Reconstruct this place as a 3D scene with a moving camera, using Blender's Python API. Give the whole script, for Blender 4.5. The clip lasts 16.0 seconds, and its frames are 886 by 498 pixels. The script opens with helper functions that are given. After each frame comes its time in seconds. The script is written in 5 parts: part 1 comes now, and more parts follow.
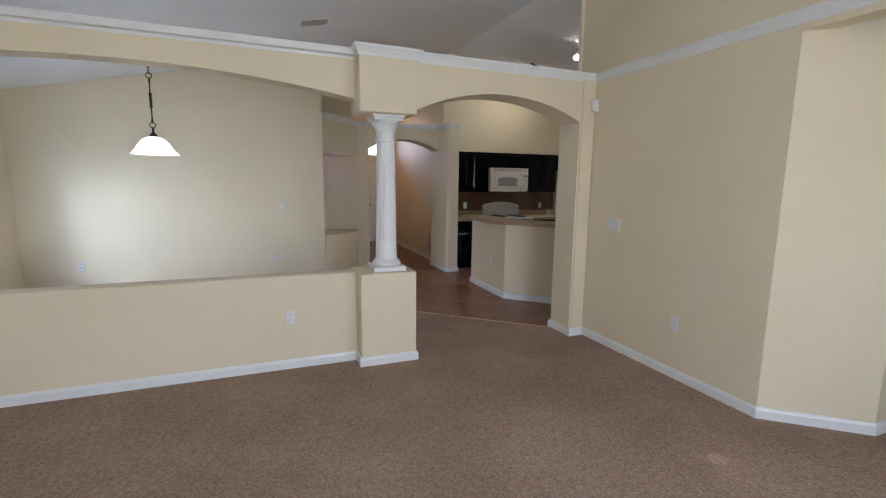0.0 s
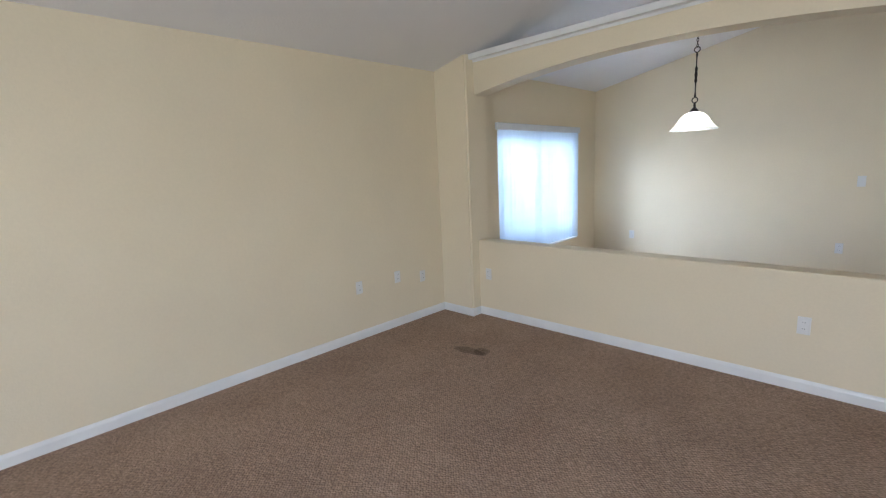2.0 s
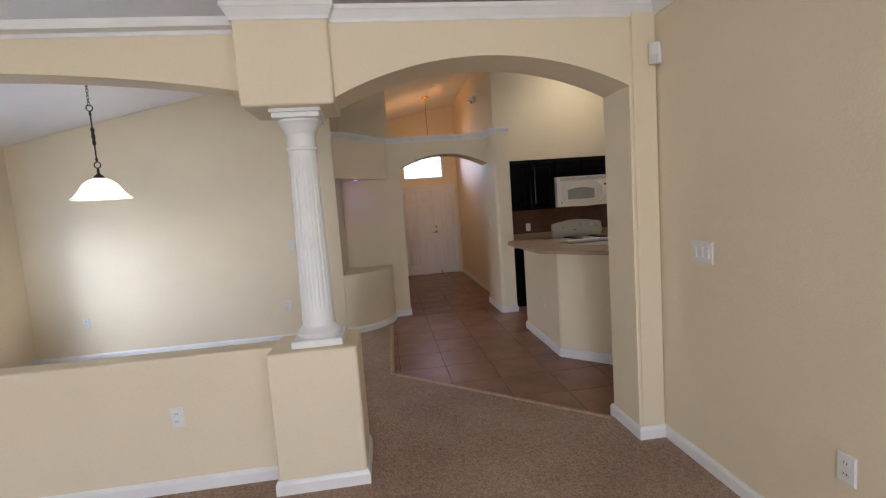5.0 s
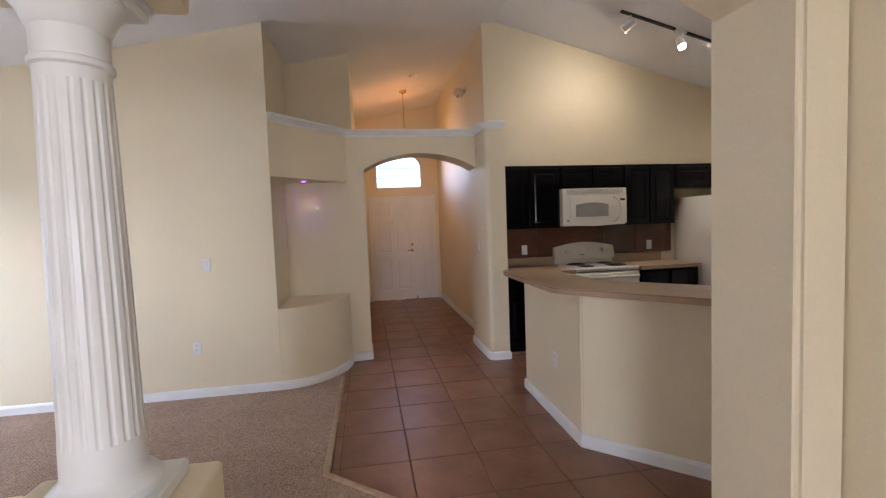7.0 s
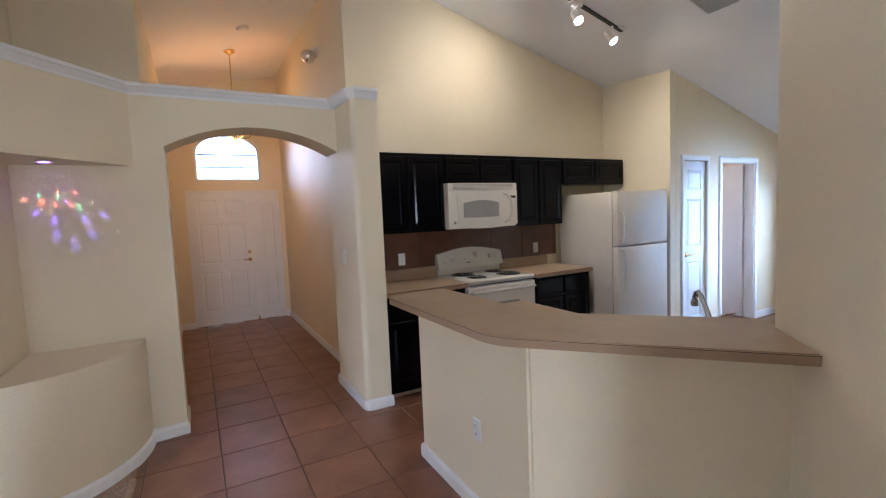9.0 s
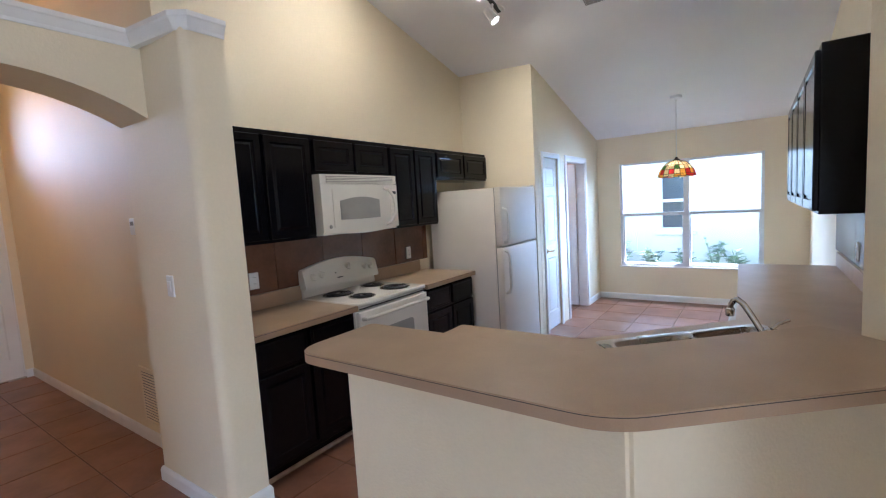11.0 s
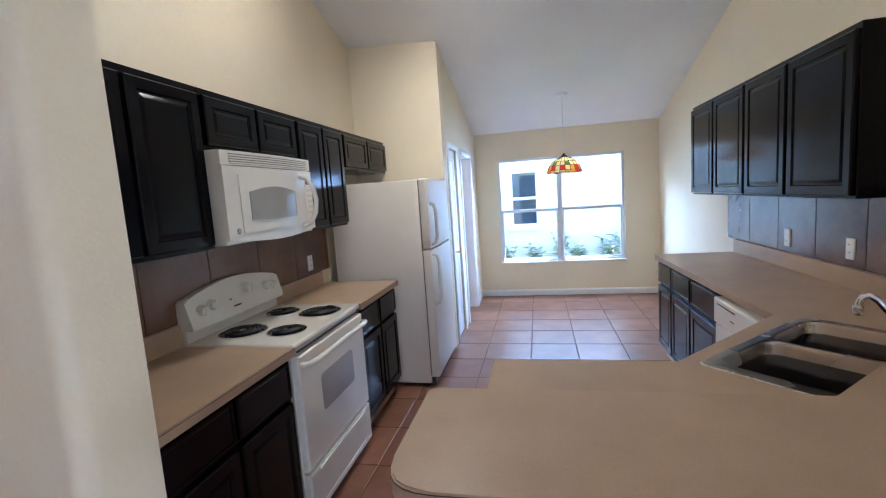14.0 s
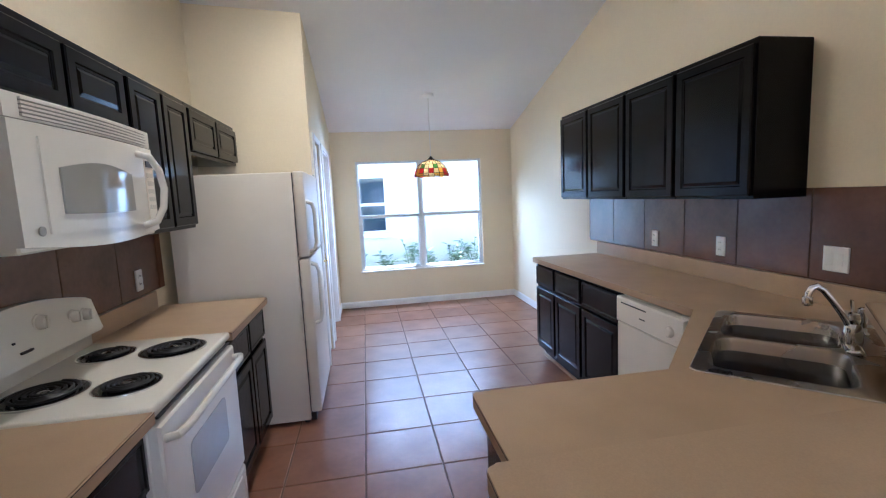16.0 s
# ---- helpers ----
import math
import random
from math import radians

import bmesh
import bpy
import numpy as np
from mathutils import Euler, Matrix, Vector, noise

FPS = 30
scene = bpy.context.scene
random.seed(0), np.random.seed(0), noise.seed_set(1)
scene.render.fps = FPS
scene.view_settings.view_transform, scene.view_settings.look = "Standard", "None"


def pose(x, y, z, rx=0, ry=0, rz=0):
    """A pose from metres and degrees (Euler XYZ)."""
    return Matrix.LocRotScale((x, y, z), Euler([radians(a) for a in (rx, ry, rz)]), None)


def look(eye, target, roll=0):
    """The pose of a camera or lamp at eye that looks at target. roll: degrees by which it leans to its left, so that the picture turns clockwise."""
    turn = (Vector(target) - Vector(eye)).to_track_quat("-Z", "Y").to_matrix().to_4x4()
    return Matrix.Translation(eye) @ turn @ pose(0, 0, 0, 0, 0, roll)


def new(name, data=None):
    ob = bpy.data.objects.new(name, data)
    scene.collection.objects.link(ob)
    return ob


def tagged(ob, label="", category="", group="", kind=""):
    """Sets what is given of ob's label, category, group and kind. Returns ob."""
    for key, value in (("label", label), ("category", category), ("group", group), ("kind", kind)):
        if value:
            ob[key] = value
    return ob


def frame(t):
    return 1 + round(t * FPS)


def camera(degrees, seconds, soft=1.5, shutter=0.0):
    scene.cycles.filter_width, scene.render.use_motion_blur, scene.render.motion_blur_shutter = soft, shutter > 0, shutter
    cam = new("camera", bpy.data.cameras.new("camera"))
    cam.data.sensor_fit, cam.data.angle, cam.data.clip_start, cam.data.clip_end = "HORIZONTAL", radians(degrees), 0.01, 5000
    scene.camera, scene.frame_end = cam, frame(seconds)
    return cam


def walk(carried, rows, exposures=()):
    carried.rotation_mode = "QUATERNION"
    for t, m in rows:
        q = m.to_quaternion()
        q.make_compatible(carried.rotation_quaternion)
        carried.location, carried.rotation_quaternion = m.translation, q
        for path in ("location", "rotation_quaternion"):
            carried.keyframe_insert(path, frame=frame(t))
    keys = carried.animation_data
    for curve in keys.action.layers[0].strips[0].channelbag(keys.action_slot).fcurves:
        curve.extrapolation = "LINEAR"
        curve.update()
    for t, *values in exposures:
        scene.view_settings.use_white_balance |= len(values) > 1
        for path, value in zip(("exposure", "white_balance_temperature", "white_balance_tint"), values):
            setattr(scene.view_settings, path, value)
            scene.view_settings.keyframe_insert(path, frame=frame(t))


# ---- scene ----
cam = camera(89.2, 16.0, soft=1.2)
PATH = [
    (0, (-0.019, 0.05, 1.584), (0.719, 1.884, 1.287), 0.7),
    (0.5, (0.077, 0.117, 1.543), (0.424, 2.061, 1.229), -0.8),
    (1, (0.173, 0.288, 1.528), (0.1, 2.262, 1.212), -0.7),
    (1.5, (0.286, 0.389, 1.514), (-0.476, 2.211, 1.199), -1.7),
    (2, (0.446, 0.317, 1.55), (-0.939, 1.716, 1.198), -2.7),
    (2.5, (0.627, 0.318, 1.518), (-0.729, 1.732, 1.116), -2.0),
    (3, (0.751, 0.261, 1.522), (-0.319, 1.895, 1.09), -0.5),
    (3.5, (1.083, 0.38, 1.52), (0.507, 2.266, 1.191), 0.3),
    (4, (1.314, 0.573, 1.546), (1.232, 2.55, 1.253), -2.2),
    (4.5, (1.337, 0.893, 1.535), (1.514, 2.872, 1.305), -2.5),
    (5, (1.419, 1.217, 1.541), (1.663, 3.194, 1.354), -4.1),
    (5.2, (1.483, 1.35, 1.541), (1.771, 3.321, 1.365), -3.7),
    (7.3, (1.669, 2.861, 1.51), (2.018, 4.827, 1.394), -1.7),
    (7.5, (1.647, 3.003, 1.527), (2.022, 4.964, 1.409), -1.8),
    (8, (1.689, 3.3, 1.553), (2.178, 5.235, 1.428), -2.2),
    (8.5, (1.778, 3.618, 1.552), (2.587, 5.441, 1.403), -2.5),
    (9, (1.836, 3.88, 1.563), (2.797, 5.627, 1.407), -2.4),
    (9.5, (1.881, 4.184, 1.567), (3.159, 5.713, 1.399), -1.9),
    (9.7, (1.881, 4.292, 1.58), (3.236, 5.753, 1.407), -1.9),
    (11.8, (1.802, 5.377, 1.572), (3.495, 6.425, 1.381), -3.7),
    (12, (1.827, 5.419, 1.546), (3.533, 6.445, 1.357), -3.5),
    (12.5, (1.934, 5.609, 1.561), (3.732, 6.462, 1.355), -3.4),
    (13, (2.019, 5.759, 1.577), (3.861, 6.508, 1.359), -3.6),
    (13.5, (2.092, 6.017, 1.57), (4.013, 6.524, 1.335), -3.5),
    (14, (2.148, 6.185, 1.573), (4.09, 6.606, 1.338), -3.9),
    (14.5, (2.344, 6.306, 1.556), (4.319, 6.55, 1.357), -5.6),
    (15, (2.475, 6.382, 1.545), (4.455, 6.599, 1.362), -5.9),
    (15.5, (2.521, 6.514, 1.524), (4.508, 6.616, 1.325), -4.7),
    (16, (2.569, 6.656, 1.522), (4.527, 6.325, 1.285), -2.6),
]
walk(cam, [(t, look(eye, target, roll)) for t, eye, target, roll in PATH], [(0, 2.68, 5500, 13), (4, 2.66, 5600, 14), (5, 2.82, 5900, 18), (8, 3.22, 5800, 20), (9, 3.36, 5450, 17), (11, 3.48, 5250, 16), (12.5, 3.53, 5180, 16), (14.5, 3.60, 5080, 15), (16, 3.57, 5150, 16)])

# ---- daylight and exposure ----
scene.view_settings.exposure = 3.2
world = bpy.data.worlds.new("sky")
scene.world = world
world.use_nodes = True
wn = world.node_tree.nodes
sky = wn.new("ShaderNodeTexSky")
sky.sky_type = "NISHITA"
sky.sun_disc = False
sky.sun_elevation, sky.sun_rotation = radians(71.5), radians(153)
world.node_tree.links.new(sky.outputs[0], wn["Background"].inputs[0])
wn["Background"].inputs[1].default_value = 0.10


def lamp(name, kind, m, power, colour, size=1.0, size_y=None, spot=None, spread=180):
    data = bpy.data.lights.new(name, kind)
    data.energy, data.color = power, colour
    if kind == "AREA":
        data.shape, data.size, data.size_y = "RECTANGLE", size, size_y or size
        data.spread = radians(spread)
    elif kind == "SUN":
        data.angle = size
    else:
        data.shadow_soft_size = size
    if spot:
        data.spot_size, data.spot_blend = radians(spot), 1.0
    ob = new(name, data)
    ob.matrix_world = m
    return ob


lamp("sun", "SUN", look((1.5, -3.0, 10), (0, 0, 0)), 4.0, (1, 0.95, 0.87), radians(0.6))
# unseen fill lamp added on the east side to brighten the living room
lamp("living_east_fill", "AREA", look((3.13, -1.15, 1.12), (0, -0.6, 1.05)), 7.5, (0.96, 0.98, 1.0), 2.4, 2.0)
# unseen fill lamp added at the south wall, lighting half wall and bar
lamp("living_south_fill", "AREA", look((0.75, -2.62, 1.35), (1.2, 3, 0.8)), 13.0, (0.96, 0.98, 1.0), 1.6, 1.4)
lamp("dining_window_sky", "AREA", look((-3.45, 5.35, 2.36), (0.2, 5.2, 0.8)), 17, (0.80, 0.90, 1.0), 1.8, 0.6)
lamp("dining_window_daylight", "AREA", look((-3.40, 5.2, 1.55), (-3.40 + 0.84, 5.2 + 0.52, 1.55 - 0.42)), 2.8, (0.80, 0.89, 1.0), 1.7, 0.9, spread=76)
lamp("dining_ground_bounce", "AREA", look((-3.12, 5.5, 0.95), (-0.2, 5.1, 2.7)), 2.0, (0.88, 0.95, 1.0), 1.6, 0.8, spread=76)
lamp("nook_window_sky", "AREA", look((9.70, 5.87, 2.45), (6.0, 5.87, 0.7)), 20, (0.58, 0.77, 1.0), 2.3, 0.4)
for sy, power in ((0.77, 3.0), (-0.77, 0.45)):
    lamp("nook_window_daylight", "AREA", look((9.02, 5.87, 1.27), (9.02 - 0.64, 5.87 + sy, 1.17)), power, (0.50, 0.73, 1.0), 1.0, 1.4, spread=60)
lamp("transom_daylight", "AREA", look((2.3, 11.75, 2.55), (3.13, 9.0, 2.35)), 0.42, (0.52, 0.74, 1.0), 0.9, 0.6, spread=56)
lamp("chandelier_bulb", "POINT", pose(2.37, 10.1, 2.53), 0.62, (1.0, 0.44, 0.14), 0.10)
lamp("pendant_bulb", "POINT", pose(-1.02, 5.53, 1.86), 1.2, (1.0, 0.93, 0.82), 0.03)
lamp("nook_pendant_bulb", "POINT", pose(7.89, 5.853, 1.85), 0.24, (1.0, 0.86, 0.62), 0.03)
# fill light with no fixture, added to brighten the laundry doorway
lamp("laundry_fill", "POINT", pose(7.75, 8.1, 2.25), 1.3, (1.0, 0.84, 0.66), 0.06)
for sx, sy, tx, ty in ((4.45, 6.93, 3.6, 9.0), (5.02, 6.93, 5.2, 5.6), (5.5, 6.93, 6.6, 6.2)):
    sz = 3.868 - 0.257 * (sx - 3.28) - 0.19
    lamp("track_bulb", "SPOT", look((sx, sy, sz), (tx, ty, 0.5)), 4.4, (1.0, 0.86, 0.62), 0.04, spot=165)
# coloured beams of the niche's party lamp
RED, GREEN, BLUE = (1, 0.16, 0.08), (0.1, 0.7, 0.35), (0.22, 0.14, 1)
for tx, tz, colour in ((0.90, 1.76, RED), (0.985, 1.75, RED), (1.07, 1.81, RED), (1.16, 1.81, RED), (0.97, 1.79, GREEN), (1.068, 1.78, GREEN), (1.17, 1.71, GREEN), (1.108, 1.75, BLUE), (0.95, 1.68, BLUE), (1.04, 1.63, BLUE), (1.205, 1.62, BLUE), (1.305, 1.655, BLUE), (1.04, 1.525, BLUE), (1.13, 1.465, BLUE), (1.23, 1.525, BLUE), (1.05, 1.73, RED), (1.13, 1.73, RED)):
    lamp("party_beam", "SPOT", look((1.065, 7.475, 1.93), (tx, 7.70, tz)), 1.3, colour, 0.002, spot=7)


# ---- materials ----
def material(name, base, rough=0.5, metal=0.0, mottle=0.0, scale=3.0, bump=0.0, bump_scale=80.0, fine=0.0, fine_scale=200.0, coat=0.0, second=None, rough_var=0.0, random_value=0.0, spec=0.5):
    m = bpy.data.materials.new(name)
    m.use_nodes = True
    n, l = m.node_tree.nodes, m.node_tree.links
    b = n["Principled BSDF"]
    b.inputs["Base Color"].default_value = (*base, 1)
    b.inputs["Roughness"].default_value, b.inputs["Metallic"].default_value = rough, metal
    b.inputs["Coat Weight"].default_value = coat
    b.inputs["Specular IOR Level"].default_value = spec
    co = n.new("ShaderNodeTexCoord").outputs["Object"]
    if mottle or second or random_value or fine:
        t = n.new("ShaderNodeTexNoise")
        t.inputs["Scale"].default_value, t.inputs["Detail"].default_value = scale, 6
        l.new(co, t.inputs["Vector"])
        ramp = n.new("ShaderNodeMapRange")
        ramp.inputs["From Min"].default_value, ramp.inputs["From Max"].default_value = 0.35, 0.65
        l.new(t.outputs["Fac"], ramp.inputs["Value"])
        mix = n.new("ShaderNodeMix")
        mix.data_type = "RGBA"
        lo = second or tuple(c * (1 - mottle) for c in base)
        mix.inputs[6].default_value, mix.inputs[7].default_value = (*base, 1), (*lo, 1)
        l.new(ramp.outputs[0], mix.inputs[0])
        out = mix.outputs[2]
        if fine:
            t2 = n.new("ShaderNodeTexNoise")
            t2.inputs["Scale"].default_value, t2.inputs["Detail"].default_value = fine_scale, 3
            l.new(co, t2.inputs["Vector"])
            r2 = n.new("ShaderNodeMapRange")
            r2.inputs["To Min"].default_value, r2.inputs["To Max"].default_value = 1 - fine, 1 + fine
            r2.inputs["From Min"].default_value, r2.inputs["From Max"].default_value = 0.3, 0.7
            l.new(t2.outputs["Fac"], r2.inputs["Value"])
            h2 = n.new("ShaderNodeHueSaturation")
            l.new(out, h2.inputs["Color"])
            l.new(r2.outputs[0], h2.inputs["Value"])
            out = h2.outputs[0]
        if random_value:
            info = n.new("ShaderNodeObjectInfo")
            r3 = n.new("ShaderNodeMapRange")
            r3.inputs["To Min"].default_value, r3.inputs["To Max"].default_value = 1 - random_value, 1 + random_value
            l.new(info.outputs["Random"], r3.inputs["Value"])
            h3 = n.new("ShaderNodeHueSaturation")
            l.new(out, h3.inputs["Color"])
            l.new(r3.outputs[0], h3.inputs["Value"])
            out = h3.outputs[0]
        l.new(out, b.inputs["Base Color"])
        if rough_var:
            r4 = n.new("ShaderNodeMapRange")
            r4.inputs["To Min"].default_value, r4.inputs["To Max"].default_value = rough - rough_var, rough + rough_var
            l.new(t.outputs["Fac"], r4.inputs["Value"])
            l.new(r4.outputs[0], b.inputs["Roughness"])
    if bump:
        t = n.new("ShaderNodeTexNoise")
        t.inputs["Scale"].default_value, t.inputs["Detail"].default_value = bump_scale, 4
        l.new(co, t.inputs["Vector"])
        bp = n.new("ShaderNodeBump")
        bp.inputs["Strength"].default_value, bp.inputs["Distance"].default_value = bump, 0.004
        l.new(t.outputs["Fac"], bp.inputs["Height"])
        l.new(bp.outputs[0], b.inputs["Normal"])
    return m


def glow(name, colour, strength):
    m = material(name, colour, 0.4)
    b = m.node_tree.nodes["Principled BSDF"]
    b.inputs["Emission Color"].default_value = (*colour, 1)
    b.inputs["Emission Strength"].default_value = strength
    return m


PAINT = material("cream_wall_paint", (0.80, 0.70, 0.505), 0.62, mottle=0.05, scale=1.2, bump=0.35, bump_scale=95, fine=0.015, fine_scale=60)
CEIL = material("white_ceiling_paint", (0.83, 0.82, 0.81), 0.8, mottle=0.05, scale=1.0, bump=0.6, bump_scale=60)
PINK = material("pale_pink_wall_paint", (0.78, 0.60, 0.48), 0.6, mottle=0.05, scale=1.2, bump=0.3, bump_scale=95)
TRIM = material("white_trim_paint", (0.82, 0.82, 0.80), 0.35, mottle=0.06, scale=6, bump=0.08, bump_scale=40)
DOORPAINT = material("white_door_paint", (0.80, 0.80, 0.78), 0.38, mottle=0.05, scale=4, bump=0.1, bump_scale=60)
BLACKCAB = material("black_painted_wood", (0.0035, 0.0035, 0.0048), 0.16, mottle=0.15, scale=5, bump=0.02, bump_scale=180, rough_var=0.03, spec=0.17)
LAMINATE = material("beige_laminate", (0.46, 0.325, 0.20), 0.36, mottle=0.10, scale=5, fine=0.05, fine_scale=260, rough_var=0.06)
# darker copy of the laminate for the upright counter faces
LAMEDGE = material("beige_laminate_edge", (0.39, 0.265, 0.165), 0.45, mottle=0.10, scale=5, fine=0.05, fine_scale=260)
SEAM = material("dark_laminate_seam", (0.03, 0.022, 0.018), 0.6)
TILE = material("terracotta_floor_tile", (0.27, 0.125, 0.072), 0.32, scale=3.5, second=(0.19, 0.08, 0.045), fine=0.07, fine_scale=22, bump=0.07, bump_scale=9, rough_var=0.05, random_value=0.10, spec=0.6)
GROUT = material("dark_grout", (0.15, 0.10, 0.075), 0.9, mottle=0.3, scale=20, bump=0.4, bump_scale=200)
SPLASH = material("brown_splash_tile", (0.15, 0.068, 0.038), 0.24, scale=5, second=(0.11, 0.05, 0.028), fine=0.1, fine_scale=40, bump=0.06, bump_scale=18, rough_var=0.05, random_value=0.10, spec=0.6)
SPLASHGROUT = material("brown_splash_grout", (0.13, 0.075, 0.05), 0.9, mottle=0.2, scale=20)
APPL = material("white_appliance_enamel", (0.78, 0.745, 0.66), 0.25, mottle=0.03, scale=5, coat=0.3, bump=0.04, bump_scale=150)
APPLTEX = material("textured_white_enamel", (0.76, 0.70, 0.60), 0.38, mottle=0.04, scale=4, bump=0.25, bump_scale=260)
APPLGREY = material("grey_oven_glass", (0.36, 0.35, 0.32), 0.07, mottle=0.1, scale=6)
SHADE = material("grey_vent_shadow", (0.22, 0.21, 0.19), 0.6, mottle=0.1, scale=20)
BLACKPLASTIC = material("black_plastic", (0.015, 0.015, 0.015), 0.4)
PAN = material("black_pan_enamel", (0.012, 0.012, 0.013), 0.18, mottle=0.2, scale=30)
COIL = material("black_burner_coil", (0.02, 0.02, 0.022), 0.5, metal=0.3, mottle=0.3, scale=40)
STEEL = material("brushed_sink_steel", (0.55, 0.51, 0.46), 0.27, metal=1.0, mottle=0.06, scale=3, bump=0.02, bump_scale=300, rough_var=0.04)
CHROME = material("chrome", (0.78, 0.78, 0.78), 0.12, metal=1.0, mottle=0.1, scale=30)
BRASS = material("polished_brass", (0.72, 0.52, 0.22), 0.22, metal=1.0, mottle=0.1, scale=30)
BRONZE = material("dark_bronze_metal", (0.05, 0.042, 0.035), 0.4, metal=0.8, mottle=0.3, scale=40)
LEAD = material("dark_lead_bar", (0.04, 0.06, 0.065), 0.5, metal=0.4, mottle=0.2, scale=30)
PLATE = material("white_switch_plastic", (0.78, 0.77, 0.74), 0.35, mottle=0.03, scale=12)
SLOT = material("dark_slot", (0.03, 0.03, 0.03), 0.6)
STRIP = material("tan_transition_strip", (0.45, 0.30, 0.19), 0.5, mottle=0.25, scale=25, bump=0.2)
VINYL = material("white_vinyl_frame", (0.72, 0.75, 0.78), 0.35, mottle=0.04, scale=8)
STUCCO = material("white_stucco", (0.66, 0.69, 0.70), 0.9, mottle=0.08, scale=2, bump=0.8, bump_scale=50)
CONCRETE = material("pale_concrete", (0.55, 0.54, 0.52), 0.9, mottle=0.15, scale=1.5, bump=0.4, bump_scale=60, fine=0.06, fine_scale=90)
GRASS = material("grass", (0.07, 0.11, 0.03), 0.9, scale=6, second=(0.11, 0.13, 0.05), bump=1.0, bump_scale=60, fine=0.3, fine_scale=50)
# leaf green paled and greyed, with the window's bright haze put into it
LEAF = material("green_leaf", (0.27, 0.36, 0.27), 0.5, mottle=0.3, scale=12, random_value=0.2)
DARKGLASS = material("dark_window_glass", (0.03, 0.05, 0.07), 0.06)
ROOFMAT = material("grey_shingle", (0.14, 0.13, 0.12), 0.9, mottle=0.4, scale=8, bump=0.5, bump_scale=40)
SATINMETAL = material("satin_white_metal", (0.72, 0.71, 0.68), 0.35, metal=0.2, mottle=0.05, scale=20)


def carpet_material():
    m = material("brown_loop_carpet", (0.48, 0.35, 0.265), 0.95, scale=1.6, second=(0.40, 0.285, 0.215), spec=0.1)
    n, l = m.node_tree.nodes, m.node_tree.links
    b = n["Principled BSDF"]
    co = n.new("ShaderNodeTexCoord").outputs["Object"]
    rot = n.new("ShaderNodeMapping")
    rot.inputs["Rotation"].default_value = (0, 0, radians(45))
    l.new(co, rot.inputs["Vector"])
    v = n.new("ShaderNodeTexVoronoi")
    v.inputs["Scale"].default_value = 72
    v.inputs["Randomness"].default_value = 0.55
    l.new(rot.outputs[0], v.inputs["Vector"])
    flecks = n.new("ShaderNodeTexNoise")
    flecks.inputs["Scale"].default_value, flecks.inputs["Detail"].default_value = 46, 5
    l.new(co, flecks.inputs["Vector"])
    old = b.inputs["Base Color"].links[0].from_socket
    fr = n.new("ShaderNodeMapRange")
    fr.inputs["From Min"].default_value, fr.inputs["From Max"].default_value = 0.3, 0.7
    fr.inputs["To Min"].default_value, fr.inputs["To Max"].default_value = 0.84, 1.16
    l.new(flecks.outputs["Fac"], fr.inputs["Value"])
    # loop tops lighter, gaps darker: shade between loops put into the colour
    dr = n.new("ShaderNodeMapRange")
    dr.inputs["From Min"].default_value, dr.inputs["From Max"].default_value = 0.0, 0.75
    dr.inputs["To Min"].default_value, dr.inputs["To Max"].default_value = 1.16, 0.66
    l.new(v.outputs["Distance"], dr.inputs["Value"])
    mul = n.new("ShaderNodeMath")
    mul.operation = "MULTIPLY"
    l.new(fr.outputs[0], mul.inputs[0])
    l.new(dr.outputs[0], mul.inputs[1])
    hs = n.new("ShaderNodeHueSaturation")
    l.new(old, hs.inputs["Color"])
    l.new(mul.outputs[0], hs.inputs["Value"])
    # spilled stains
    out = hs.outputs[0]
    warp = n.new("ShaderNodeTexNoise")
    warp.inputs["Scale"].default_value, warp.inputs["Detail"].default_value = 7, 4
    l.new(co, warp.inputs["Vector"])
    for cx, cy, rx, ry, ang, dark in ((-1.97, 3.02, 0.17, 0.06, 8, 0.62), (-1.88, 3.08, 0.07, 0.09, 30, 0.62), (-0.7, 1.35, 0.10, 0.04, 30, 0.8), (2.38, 1.68, 0.06, 0.05, 0, 1.35), (1.79, 4.10, 0.66, 0.010, -94, 0.88)):
        mp = n.new("ShaderNodeMapping")
        mp.vector_type = "TEXTURE"
        mp.inputs["Location"].default_value = (cx, cy, 0)
        mp.inputs["Rotation"].default_value = (0, 0, radians(ang))
        mp.inputs["Scale"].default_value = (rx, ry, 1)
        l.new(co, mp.inputs["Vector"])
        ln = n.new("ShaderNodeVectorMath")
        ln.operation = "LENGTH"
        l.new(mp.outputs[0], ln.inputs[0])
        add = n.new("ShaderNodeMath")
        add.operation = "ADD"
        l.new(ln.outputs["Value"], add.inputs[0])
        sc = n.new("ShaderNodeMapRange")
        sc.inputs["To Min"].default_value, sc.inputs["To Max"].default_value = -0.9, 0.9
        l.new(warp.outputs["Fac"], sc.inputs["Value"])
        l.new(sc.outputs[0], add.inputs[1])
        mr = n.new("ShaderNodeMapRange")
        mr.inputs["From Min"].default_value, mr.inputs["From Max"].default_value = 0.75, 1.1
        mr.inputs["To Min"].default_value, mr.inputs["To Max"].default_value = dark, 1.0
        l.new(add.outputs[0], mr.inputs["Value"])
        h = n.new("ShaderNodeHueSaturation")
        l.new(out, h.inputs["Color"])
        l.new(mr.outputs[0], h.inputs["Value"])
        out = h.outputs[0]
    l.new(out, b.inputs["Base Color"])
    bp = n.new("ShaderNodeBump")
    bp.inputs["Strength"].default_value, bp.inputs["Distance"].default_value = 0.9, 0.007
    bp.invert = True
